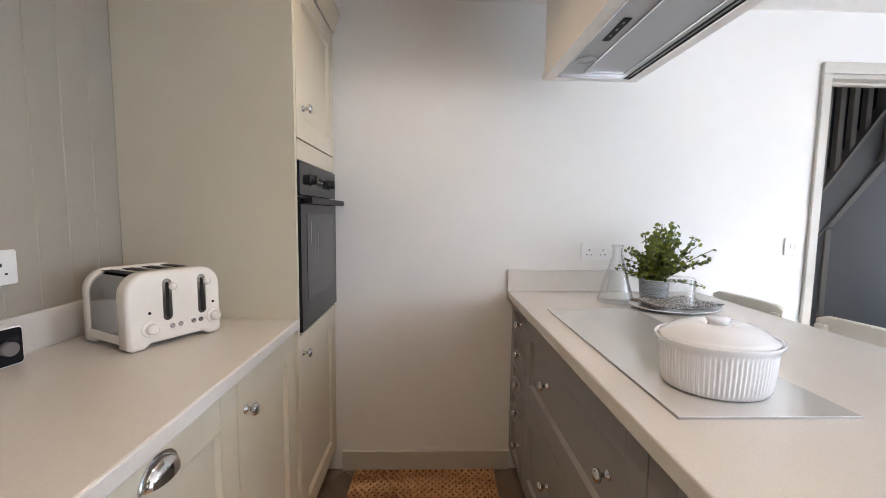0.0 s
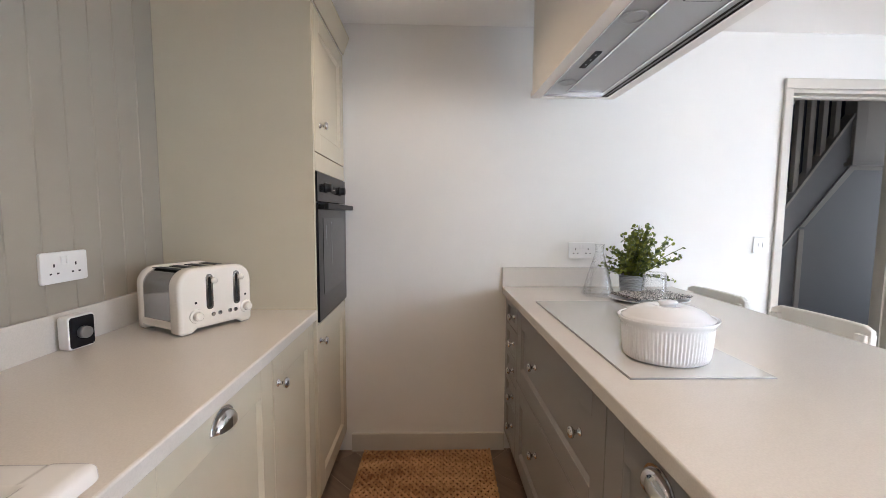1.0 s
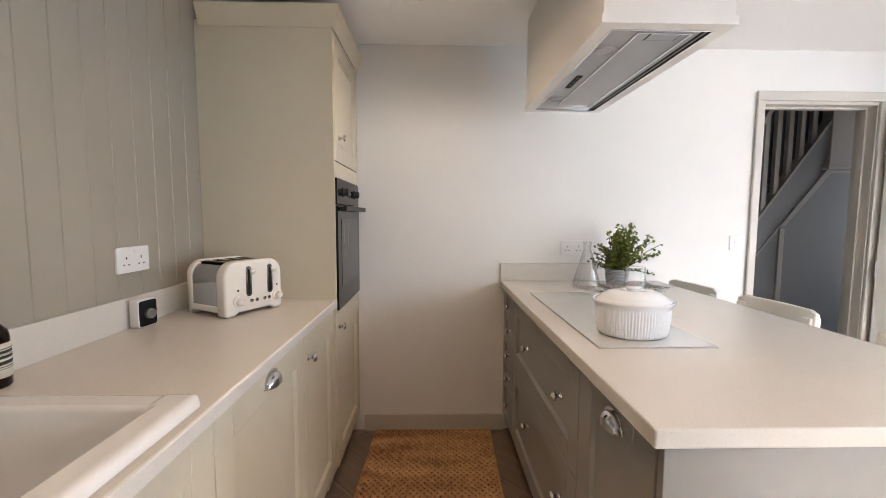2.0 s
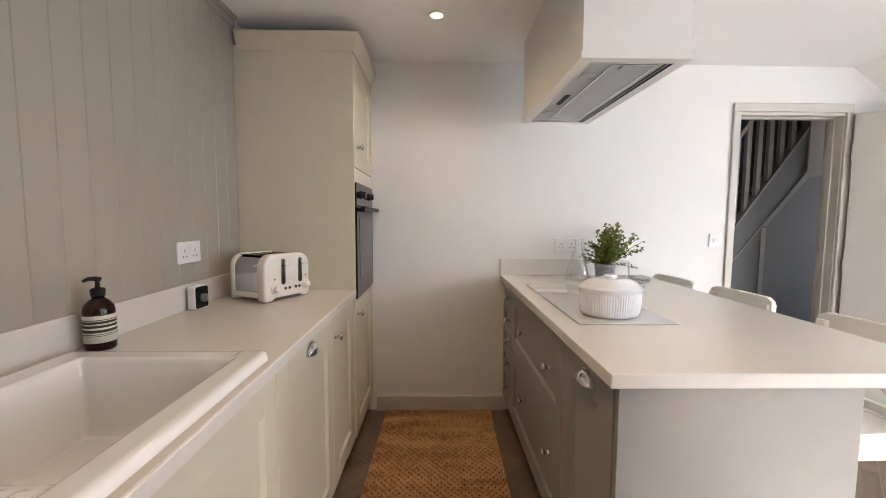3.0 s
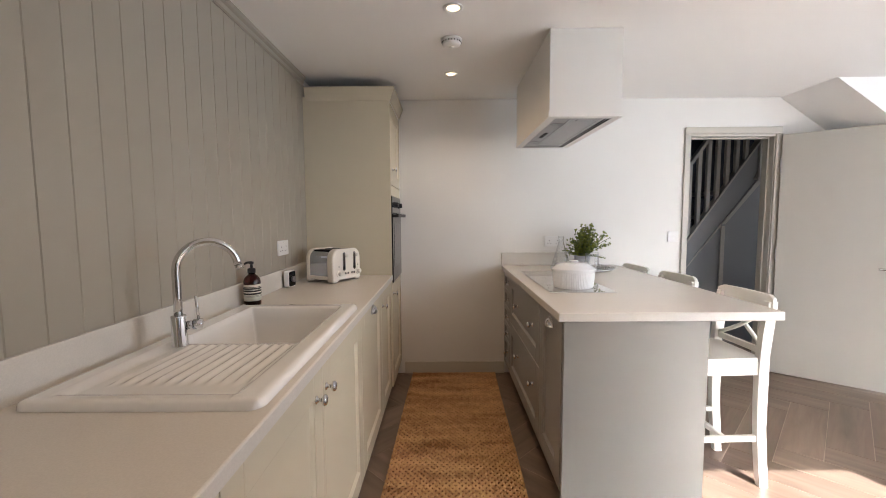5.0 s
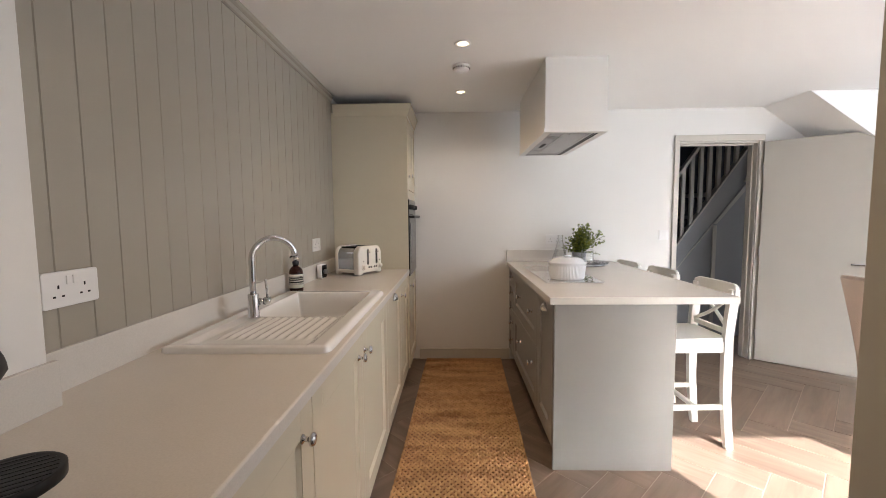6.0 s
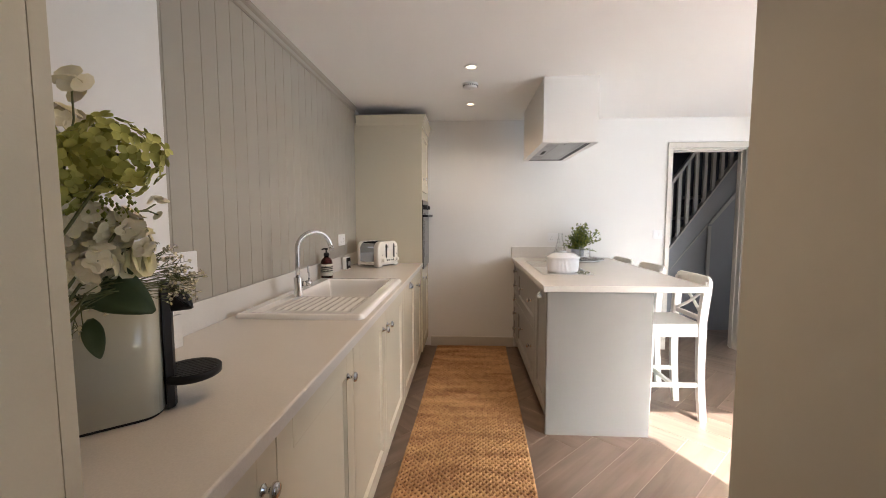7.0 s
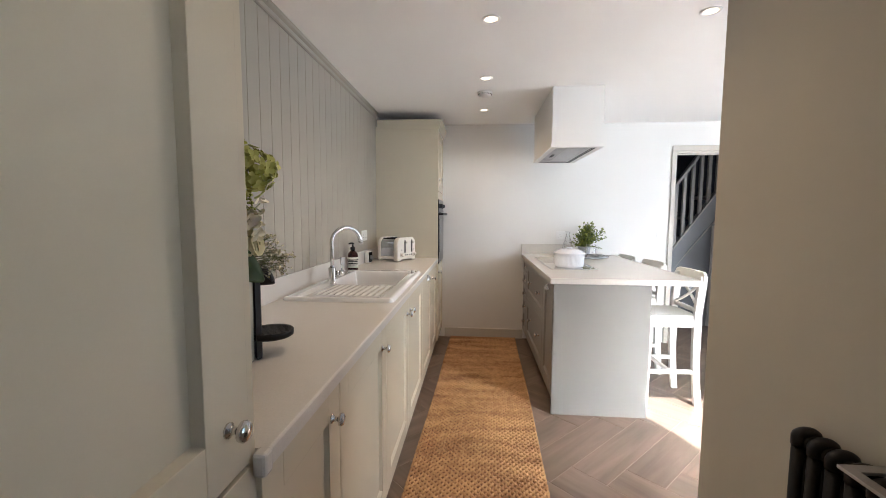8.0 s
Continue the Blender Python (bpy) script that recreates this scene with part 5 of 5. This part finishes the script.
# ---- dining chair ----
chair = thing("dining_chair", "oatmeal upholstered dining chair with tapered oak legs", "chair", at=(2.355, 0.42, 0))
for lx, ly, tx in ((0.0, 0.205, -0.02), (0.0, -0.205, -0.02), (0.44, 0.2, 0.01), (0.44, -0.2, 0.01)):
    bm = bmesh.new()
    a = [bm.verts.new((lx + dx * 0.013, ly + dy * 0.013, 0)) for dx, dy in ((-1, -1), (1, -1), (1, 1), (-1, 1))]
    b = [bm.verts.new((lx - tx + dx * 0.022, ly + dy * 0.020, 0.37)) for dx, dy in ((-1, -1), (1, -1), (1, 1), (-1, 1))]
    for k in range(4):
        bm.faces.new((a[k], a[(k + 1) % 4], b[(k + 1) % 4], b[k]))
    bm.faces.new(a[::-1])
    bm.faces.new(b)
    bmesh.ops.bevel(bm, geom=list(bm.edges), offset=0.003, segments=2, profile=0.5, affect='EDGES')
    part("leg", bm, OAK, chair)
part("seat", boxes((-0.02, -0.235, 0.365, 0.485, 0.235, 0.485), bevel=0.03), FABRIC, chair)
bm = bmesh.new()
prism(bm, [(0.045, 0.36), (-0.012, 0.36), (-0.035, 0.50), (-0.085, 0.70), (-0.155, 0.95), (-0.150, 0.968), (-0.118, 0.968), (-0.035, 0.72), (0.03, 0.50)], 'y', -0.235, 0.235, bevel=0.012)
part("backrest", bm, FABRIC, chair)

# ---- coffee machine and flowers ----
ma = 41.0
machine = thing("coffee_machine", "sage enamel capsule coffee machine with black front", "coffee machine", at=(-0.782, -1.378, TOP), turn=ma)


def casing_outline(g):
    out = [(-0.085, -0.072 + g)]
    for k in range(15):
        a = radians(-90 + 180 * k / 14)
        out.append((0.050 + (0.050 - g) * max(0, math.cos(a)) ** 0.8, (0.072 - g) * math.sin(a)))
    return out + [(-0.085, 0.072 - g)]


bm = bmesh.new()
prism(bm, casing_outline(0), 'z', 0.006, 0.262)
for f in bm.faces:
    f.smooth = abs(f.normal.z) < 0.5
part("casing", bm, MACHINE_SAGE, machine)
bm = bmesh.new()
prism(bm, casing_outline(0.003), 'z', 0.0, 0.006)
part("base", bm, BLACK_SATIN, machine)
bm = bmesh.new()
prism(bm, [(-0.105, -0.066), (-0.0855, -0.070), (-0.0855, 0.070), (-0.105, 0.066)], 'z', 0.002, 0.245, bevel=0.003)
part("back_cover", bm, BLACK_SATIN, machine)
bm = bmesh.new()
prism(bm, [(0.0985, -0.043), (0.113, -0.036), (0.118, -0.02), (0.118, 0.02), (0.113, 0.036), (0.0985, 0.043)], 'z', 0.001, 0.260, bevel=0.003)
part("front_column", bm, BLACK_SATIN, machine)
bm = bmesh.new()
prism(bm, [(0.1, 0.205), (0.150, 0.205)] + [(0.1 + 0.056 * math.cos(radians(9 * k)), 0.208 + 0.060 * math.sin(radians(9 * k))) for k in range(11)], 'y', -0.036, 0.036, bevel=0.013, seg=4)
part("brew_head", bm, BLACK_SATIN, machine, smooth=True)
bm = bmesh.new()
lathe(bm, [(0.0, 0.051), (0.056, 0.051), (0.062, 0.055), (0.0625, 0.069), (0.060, 0.071), (0.056, 0.0695), (0.0, 0.0695)], 40, (0.146, 0.0))
box(bm, 0.105, -0.03, 0.051, 0.13, 0.03, 0.068)
tray = part("drip_tray", bm, BLACK_IRON, machine)
bm = bmesh.new()
for k in range(-4, 5):
    w = math.sqrt(max(0, 0.054 ** 2 - (k * 0.012) ** 2))
    box(bm, 0.146 - w, k * 0.012 - 0.0022, 0.0690, 0.146 + w, k * 0.012 + 0.0022, 0.0702)
part("grille", bm, BLACK_IRON, tray)
bm = bmesh.new()
lathe(bm, [(0.0, 0.0), (0.046, 0.0), (0.047, 0.01), (0.048, 0.20), (0.045, 0.20), (0.044, 0.012), (0.0, 0.008)], 36, (0.02, 0.125))
part("water_tank", bm, GLASS, machine, "clear water tank")

vase = thing("flower_vase", "white ceramic vase with green and white silk flowers", "vase of flowers", at=(-0.655, -1.625, TOP))
bm = bmesh.new()
lathe(bm, [(0.0, 0.001), (0.044, 0.001), (0.050, 0.008), (0.056, 0.06), (0.050, 0.12), (0.042, 0.165), (0.046, 0.185), (0.0435, 0.185), (0.039, 0.165), (0.046, 0.12), (0.0, 0.02)], 36, (-0.05, -0.03))
part("vase_body", bm, CERAMIC, vase)
rnd = random.Random(21)


def floret(bm, c, n, r, petals=4):
    """Four or five rounded petals round a middle."""
    n = n.normalized()
    u = n.orthogonal().normalized()
    v = n.cross(u)
    off = rnd.uniform(0, 6)
    for k in range(petals):
        a = off + 2 * math.pi * k / petals
        d = u * math.cos(a) + v * math.sin(a)
        leaf_disc(bm, c + d * r * 0.62 + n * 0.002, n + d * rnd.uniform(-0.5, 0.1), r * 0.52, 1.15, d, 0.25)


def cluster(c, R, count, r, mat, squash=0.85, petals=4, name="flower_head"):
    bm = bmesh.new()
    c = Vector(c) + Vector((-0.022, -0.004, 0))
    for k in range(count):
        z = 1 - 2 * (k + 0.5) / count
        a = k * 2.399963
        d = Vector((math.sqrt(1 - z * z) * math.cos(a), math.sqrt(1 - z * z) * math.sin(a), z))
        lump = 1 + 0.14 * math.sin(5 * a) * math.sin(3 * z + 1)
        p = c + Vector((d.x, d.y, d.z * squash)) * R * rnd.uniform(0.80, 1.06) * lump
        floret(bm, p, d + Vector((rnd.uniform(-.4, .4), rnd.uniform(-.4, .4), rnd.uniform(-.4, .4))), r * rnd.uniform(0.8, 1.15), petals)
    return part(name, bm, mat, vase)


def stalk(pts, r=0.0022, mat=STEM):
    bm = bmesh.new()
    pts = [Vector(p) - Vector((0.05, 0.03, 0)) * f for p, f in zip(pts, (1.0, 0.8, 0.45, 0.3))] if pts[0][2] < 0.1 else pts
    tube(bm, pts, r, 6)
    return part("stem", bm, mat, vase)


heads = (((0.105, 0.081, 0.498), 0.056, 74), ((0.040, 0.076, 0.480), 0.054, 70), ((0.000, 0.050, 0.440), 0.050, 60))
for c, R, n in heads:
    cluster(c, R, n, 0.0128, HYDRANGEA)
    stalk([(0, 0, 0.05), (0.0, 0.005, 0.20), (c[0] * 0.35, c[1] * 0.4, 0.34), c], 0.0022)
# tight green buds under the open florets
for c, R in (((0.078, 0.095, 0.425), 0.038), ((0.030, 0.080, 0.425), 0.034)):
    bm = bmesh.new()
    for k in range(90):
        d = Vector((rnd.gauss(0, 1), rnd.gauss(0, 1), rnd.gauss(0, 1))).normalized()
        p = Vector(c) + Vector((-0.022, -0.004, 0)) + d * R * rnd.uniform(0.45, 1.0)
        r = rnd.uniform(0.0025, 0.0042)
        ring = [p + Vector(v) * r for v in ((1, 0, 0), (0, 1, 0), (-1, 0, 0), (0, -1, 0), (0, 0, 1), (0, 0, -1))]
        vs = [bm.verts.new(v) for v in ring]
        for a in range(4):
            for e_ in (4, 5):
                f = bm.faces.new((vs[a], vs[(a + 1) % 4], vs[e_]))
                f.smooth = True
    bmesh.ops.recalc_face_normals(bm, faces=bm.faces)
    tagged(part("flower_bud", bm, GREEN_BUD, vase, "tight green flower buds"), "tight green flower buds", kind="stuff")
whites = (((0.083, 0.112, 0.392), 0.024, 9), ((0.086, 0.129, 0.364), 0.022, 8), ((0.037, 0.089, 0.395), 0.038, 20), ((0.011, 0.084, 0.352), 0.036, 18), ((0.000, 0.099, 0.545), 0.032, 13), ((-0.02, 0.05, 0.39), 0.05, 26), ((0.045, 0.10, 0.355), 0.028, 10), ((0.060, 0.075, 0.338), 0.028, 13), ((0.025, 0.075, 0.325), 0.034, 16), ((0.000, 0.065, 0.305), 0.034, 14), ((-0.03, 0.05, 0.33), 0.04, 16))
for c, R, n in whites:
    cluster(c, R, n, 0.0165, WHITE_PETAL, 0.8, 5, "white_blossom")
    stalk([(0, 0, 0.06), (c[0] * 0.4, c[1] * 0.4, 0.22), c])
# rose
bm = bmesh.new()
for k in range(16):
    a, lay = k * 2.4, k / 16
    d = Vector((math.cos(a), math.sin(a), 0))
    leaf_disc(bm, Vector((0.053, 0.125, 0.334)) + d * (0.006 + 0.016 * lay), d + Vector((0, 0, 0.35 * lay)), 0.020, 1.45, Vector((0, 0, 1)), 0.35)
part("rose", bm, ROSE_PETAL, vase, "cream white rose")
stalk([(0, 0, 0.06), (0.02, 0.05, 0.2), (0.053, 0.125, 0.31)])
# sprays of tiny white buds
buds = bmesh.new()
twigs = bmesh.new()
SPRAY_TIPS = ((0.079, 0.184, 0.300), (0.097, 0.193, 0.276), (0.067, 0.186, 0.336), (0.088, 0.190, 0.312), (0.070, 0.178, 0.285), (0.105, 0.188, 0.292), (0.001, 0.085, 0.250), (-0.02, 0.06, 0.27))
for n_, tip in enumerate(SPRAY_TIPS):
    tip = Vector(tip)
    for s in range(5 if n_ < 6 else 3):
        end = tip + Vector((rnd.gauss(0, 0.008), rnd.gauss(0, 0.010), rnd.gauss(0, 0.009)))
        hub = Vector((0.020, 0.060, 0.285)) + Vector((rnd.gauss(0, 0.006), rnd.gauss(0, 0.006), rnd.gauss(0, 0.010)))
        pts = [hub, hub.lerp(end, 0.4) + Vector((0, 0, 0.006)), hub.lerp(end, 0.75) + Vector((0, 0, 0.004)), end]
        tube(twigs, pts, [0.0009, 0.0008, 0.0007, 0.0005], 4, False)
        for b in range(4):
            p = end + Vector((rnd.gauss(0, 0.010), rnd.gauss(0, 0.011), rnd.gauss(0, 0.010)))
            tube(twigs, [pts[-2].lerp(end, rnd.uniform(0.0, 0.8)), p], [0.0006, 0.0004], 4, False)
            for q_ in range(3):
                leaf_disc(buds, p + Vector((rnd.gauss(0, 0.0015), rnd.gauss(0, 0.0015), rnd.gauss(0, 0.0015))), Vector((rnd.gauss(0, 1), rnd.gauss(0, 1), rnd.gauss(0, 1) + 0.3)), rnd.uniform(0.0018, 0.0032), 1.1)
part("twig", twigs, STEM, vase)
tagged(part("bud", buds, WHITE_PETAL, vase), kind="stuff")


def big_leaf(tip, root, w, sag, facing=(0.35, -0.6, 0.8)):
    """A pointed leaf with a midrib fold."""
    bm = bmesh.new()
    tip, root = Vector(tip), Vector(root)
    d = tip - root
    side = d.cross(Vector(facing)).normalized()
    up = side.cross(d).normalized()
    rows = []
    for k in range(13):
        t = k / 12
        c = root + d * t + Vector((0, 0, -sag * t * t)) + up * 0.012 * math.sin(math.pi * t)
        h = w * (math.sin(math.pi * min(1, t * 0.94 + 0.04)) ** 0.75) * (1.12 - 0.35 * t)
        rows.append([bm.verts.new(c + side * h * s + up * (0.25 * h * abs(s) + 0.004 * math.sin(9 * t) * s)) for s in (-1, -0.5, 0, 0.5, 1)])
    fs = [bm.faces.new((a[j], a[j + 1], b[j + 1], b[j])) for a, b in zip(rows, rows[1:]) for j in range(4)]
    ext = bmesh.ops.extrude_face_region(bm, geom=fs)
    for v in ext["geom"]:
        if isinstance(v, bmesh.types.BMVert):
            v.co += up * 0.0008
    bmesh.ops.recalc_face_normals(bm, faces=bm.faces)
    return part("leaf", bm, BIG_LEAF, vase, "dark green leaf", smooth=True)


big_leaf((0.090, 0.120, 0.250), (-0.018, 0.098, 0.326), 0.040, 0.0, (0.62, -0.75, 0.10))
big_leaf((0.028, 0.082, 0.184), (0.010, 0.088, 0.246), 0.015, 0.0, (0.62, -0.75, 0.10))
big_leaf((-0.06, 0.08, 0.30), (0.0, 0.02, 0.24), 0.03, 0.02)
# thin twigs with single petals
TWIGS = (([(0.05, 0.09, 0.40), (0.075, 0.133, 0.415), (0.073, 0.165, 0.416), (0.073, 0.190, 0.408)], 2), ([(0.06, 0.11, 0.405), (0.073, 0.160, 0.418), (0.071, 0.184, 0.428)], 3),
         ([(0.03, 0.06, 0.46), (0.034, 0.081, 0.552), (0.030, 0.085, 0.600)], 5))
for pts, ps in TWIGS:
    pts = [Vector(p) - Vector((0.02, 0.0, 0.0)) for p in pts]
    stalk(pts, 0.0014)
    bm = bmesh.new()
    for k in range(ps):
        leaf_disc(bm, Vector(pts[-1]) + Vector((rnd.gauss(0, 0.007), rnd.gauss(0, 0.009), rnd.gauss(0.004, 0.008))), Vector((rnd.gauss(0.6, 0.5), rnd.gauss(-0.5, 0.5), rnd.gauss(0, 0.6))), 0.0060 if ps < 5 else 0.0115, 1.7)
    part("blossom", bm, WHITE_PETAL, vase)

# ---- radiator on the wall beside the walk ----
radiator = thing("column_radiator", "black cast column radiator on the shaded wall", "radiator")
for k in range(12):
    y = -1.456 - 0.0445 * k
    bm = bmesh.new()
    for x in (0.643, 0.660, 0.676):
        tube(bm, [(x, y, 0.11), (x, y, 0.815)], 0.0125, 12)
    ring = []
    for a in range(13):
        t = math.pi * a / 12
        ring.append((0.660 + 0.0165 * max(-1, min(1, 1.25 * math.cos(t))) * -1, y, 0.815 + 0.026 * math.sin(t) ** 0.6))
    tube(bm, ring, 0.0150, 12)
    tube(bm, [(v[0], v[1], 0.925 - v[2]) for v in ring], 0.0145, 12)
    tube(bm, [(0.660, y - 0.023, 0.825), (0.660, y + 0.023, 0.825)], 0.018, 12)
    tube(bm, [(0.660, y - 0.023, 0.10), (0.660, y + 0.023, 0.10)], 0.018, 12)
    part("section", bm, BLACK_IRON, radiator)
for y in (-1.60, -1.90):
    part("bracket", boxes((0.67, y - 0.01, 0.25, WALLX + 0.001, y + 0.01, 0.29)), BLACK_IRON, radiator)
    bm = bmesh.new()
    tube(bm, [(0.660, y, 0.0), (0.660, y, 0.1)], 0.011, 10)
    part("foot", bm, BLACK_IRON, radiator)
towel = thing("towel_rail", "brushed steel towel bar hooked on the radiator", "towel rail")
bm = boxes((0.600, -1.985, 0.853, 0.622, -1.600, 0.860), (0.622, -1.623, 0.853, 0.685, -1.600, 0.860), (0.622, -1.985, 0.853, 0.685, -1.962, 0.860), bevel=0.001)
part("bar", bm, STEEL, towel)

# ---- ceiling fittings ----
for x, y in SPOTS:
    sp = thing("ceiling_spotlight", "white recessed ceiling spotlight, lit warm", "spotlight", "ceiling spotlights", at=(x, y, CEIL))
    bm = bmesh.new()
    lathe(bm, [(0.030, -0.001), (0.046, -0.0015), (0.046, -0.004), (0.040, -0.006), (0.031, -0.005), (0.030, -0.0006)], 32)
    part("bezel", bm, PLASTIC_WHITE, sp)
    bm = bmesh.new()
    lathe(bm, [(0.0, -0.0025), (0.030, -0.0025)], 24)
    for f in bm.faces:
        f.normal_flip()
    part("lens", bm, SPOT_GLOW, sp)
alarm = thing("smoke_alarm", "white round smoke alarm on the ceiling", "smoke alarm", at=(-0.027, 0.825, CEIL))
bm = bmesh.new()
lathe(bm, [(0.0, -0.0005), (0.056, -0.0005), (0.056, -0.010), (0.050, -0.013), (0.050, -0.022), (0.044, -0.030), (0.030, -0.036), (0.0, -0.038)], 40)
part("casing", bm, PLASTIC_WHITE, alarm)
bm = bmesh.new()
for k in range(20):
    a = 2 * math.pi * k / 20
    r = 0.0505
    c, s_ = math.cos(a), math.sin(a)
    tube(bm, [(r * c, r * s_, -0.0135), (r * c, r * s_, -0.0215)], 0.0032, 5)
part("vents", bm, DARK_SLOT, alarm)
bm = bmesh.new()
lathe(bm, [(0.012, -0.0372), (0.012, -0.040), (0.0, -0.041)], 20)
part("button", bm, PLASTIC_WHITE, alarm)

# ---- rug ----
rug = thing("runner_rug", "long woven jute runner rug in warm brown", "rug", at=(0.0, 0, 0), turn=0)
RL0, RL1, RW = -1.30, 1.908, 0.340


def rug_mid(y):
    return 0.006 + 0.028 * (y - 1.88) + 0.004 * math.sin(3 * y)


def rug_wave(x, y):
    return 0.0025 * math.sin(2.3 * y + 3 * x) + 0.002 * math.sin(5.1 * y - 2 * x)


bm = bmesh.new()
n = 60
lo = []
for k in range(n + 1):
    y = RL0 + (RL1 - RL0) * k / n
    lo.append([bm.verts.new((rug_mid(y) + s * (RW - 0.006), y, z)) for s, z in ((-1, 0.0005), (1, 0.0005), (1, 0.0045), (-1, 0.0045))])
for a, b in zip(lo, lo[1:]):
    for k in range(4):
        bm.faces.new((a[k], b[k], b[(k + 1) % 4], a[(k + 1) % 4]))
bm.faces.new(lo[0])
bm.faces.new(lo[-1][::-1])
bmesh.ops.recalc_face_normals(bm, faces=bm.faces)
part("backing", bm, JUTE_DARK, rug)
# the weave: chained loops in rows
rnd = random.Random(5)
verts, faces = [], []
NX, STEP = 42, 0.038
cx_ = 2 * RW / NX
rows_ = int((RL1 - RL0) / STEP)
oct_ = [(math.cos(2 * math.pi * k / 6), math.sin(2 * math.pi * k / 6)) for k in range(6)]
for j in range(rows_):
    y = RL0 + (j + 0.5) * STEP
    for i in range(NX):
        x = rug_mid(y) - RW + (i + 0.5) * cx_
        for s in (-1, 1):
            # two slanting strands make one chevron stitch
            L, wd, ht = 0.0200 * rnd.uniform(0.93, 1.07), 0.0062 * rnd.uniform(0.85, 1.2), 0.0050 * rnd.uniform(0.7, 1.3)
            ang_ = radians(90 - s * rnd.uniform(20, 30))
            ca, sa = math.cos(ang_), math.sin(ang_)
            px, py = x + s * cx_ * 0.235 + rnd.gauss(0, 0.0007), y + (0.5 if i % 2 else 0.0) * STEP + rnd.gauss(0, 0.0010)
            z0 = 0.0062 + rug_wave(px, py) * 0.4 + 0.001
            b0 = len(verts)
            for (t, k) in ((-1.0, 0.35), (-0.45, 0.95), (0.45, 0.95), (1.0, 0.35)):
                for c, s2 in oct_:
                    lx, ly, lz = t * L, c * wd * k, s2 * ht * k + 0.0015 * (1 - t * t)
                    verts.append((px + lx * ca - ly * sa, py + lx * sa + ly * ca, z0 + lz + 0.002))
            for q_ in range(3):
                for k in range(6):
                    a = b0 + q_ * 6 + k
                    b = b0 + q_ * 6 + (k + 1) % 6
                    faces.append((a, b, b + 6, a + 6))
            faces.append(tuple(b0 + k for k in range(5, -1, -1)))
            faces.append(tuple(b0 + 18 + k for k in range(6)))
me = bpy.data.meshes.new("weave")
me.from_pydata(verts, [], faces)
me.shade_smooth()
me.materials.append(JUTE)
wv = new("weave", me)
wv.parent = rug
tagged(wv, kind="stuff")
for s in (-1, 1):
    bm = bmesh.new()
    pts = [(rug_mid(RL0 + (RL1 - RL0) * k / 240) + s * (RW + 0.001) + 0.0016 * math.sin(k * 1.9), RL0 + (RL1 - RL0) * k / 240, 0.0072 + 0.0014 * math.sin(k * 2.6)) for k in range(241)]
    tube(bm, pts, [0.0062 + 0.001 * math.sin(k * 2.1) for k in range(241)], 6)
    part("edge_binding", bm, JUTE, rug)

# ---- floor planks ----
floor_ob = bpy.data.objects["floor"]
PW, PN = 0.196, 4
ox, oy = 0.438, -0.305
bm = bmesh.new()
g = 0.0014
box(bm, g, g, -0.004, PN * PW - g, PW - g, 0.0, bevel=0.0012, seg=1)
plank_mesh = mesh_of("plank", bm, PLANK)
rt = math.sqrt(0.5)


def to_room(u, v):
    return ox + (u + v) * rt, oy + (u - v) * rt


def wanted(x, y):
    return -1.0 < x < 4.0 and -2.0 < y < 2.75


count = 0
for b in range(-30, 31):
    for m in range(-5, 6):
        for upright in (False, True):
            if not upright:
                u0, v0 = (b + 2 * PN * m) * PW, b * PW
                mu, mv, turn = u0 + PN * PW / 2, v0 + PW / 2, 0
            else:
                u0, v0 = b * PW, (b - 2 * PN + 1 + 2 * PN * m) * PW
                mu, mv, turn = u0 + PW / 2, v0 + PN * PW / 2, 90
            x, y = to_room(mu, mv)
            if not wanted(x, y) or count >= 300:
                continue
            p = new("plank", plank_mesh)
            p.parent = floor_ob
            # u runs along (1, 1), v along (1, -1)
            ang_ = 45 if not upright else -45
            p.matrix_basis = Matrix.Translation((x, y, 0)) @ Matrix.Rotation(radians(ang_), 4, 'Z') @ Matrix.Translation((-PN * PW / 2, -PW / 2, 0))
            count += 1
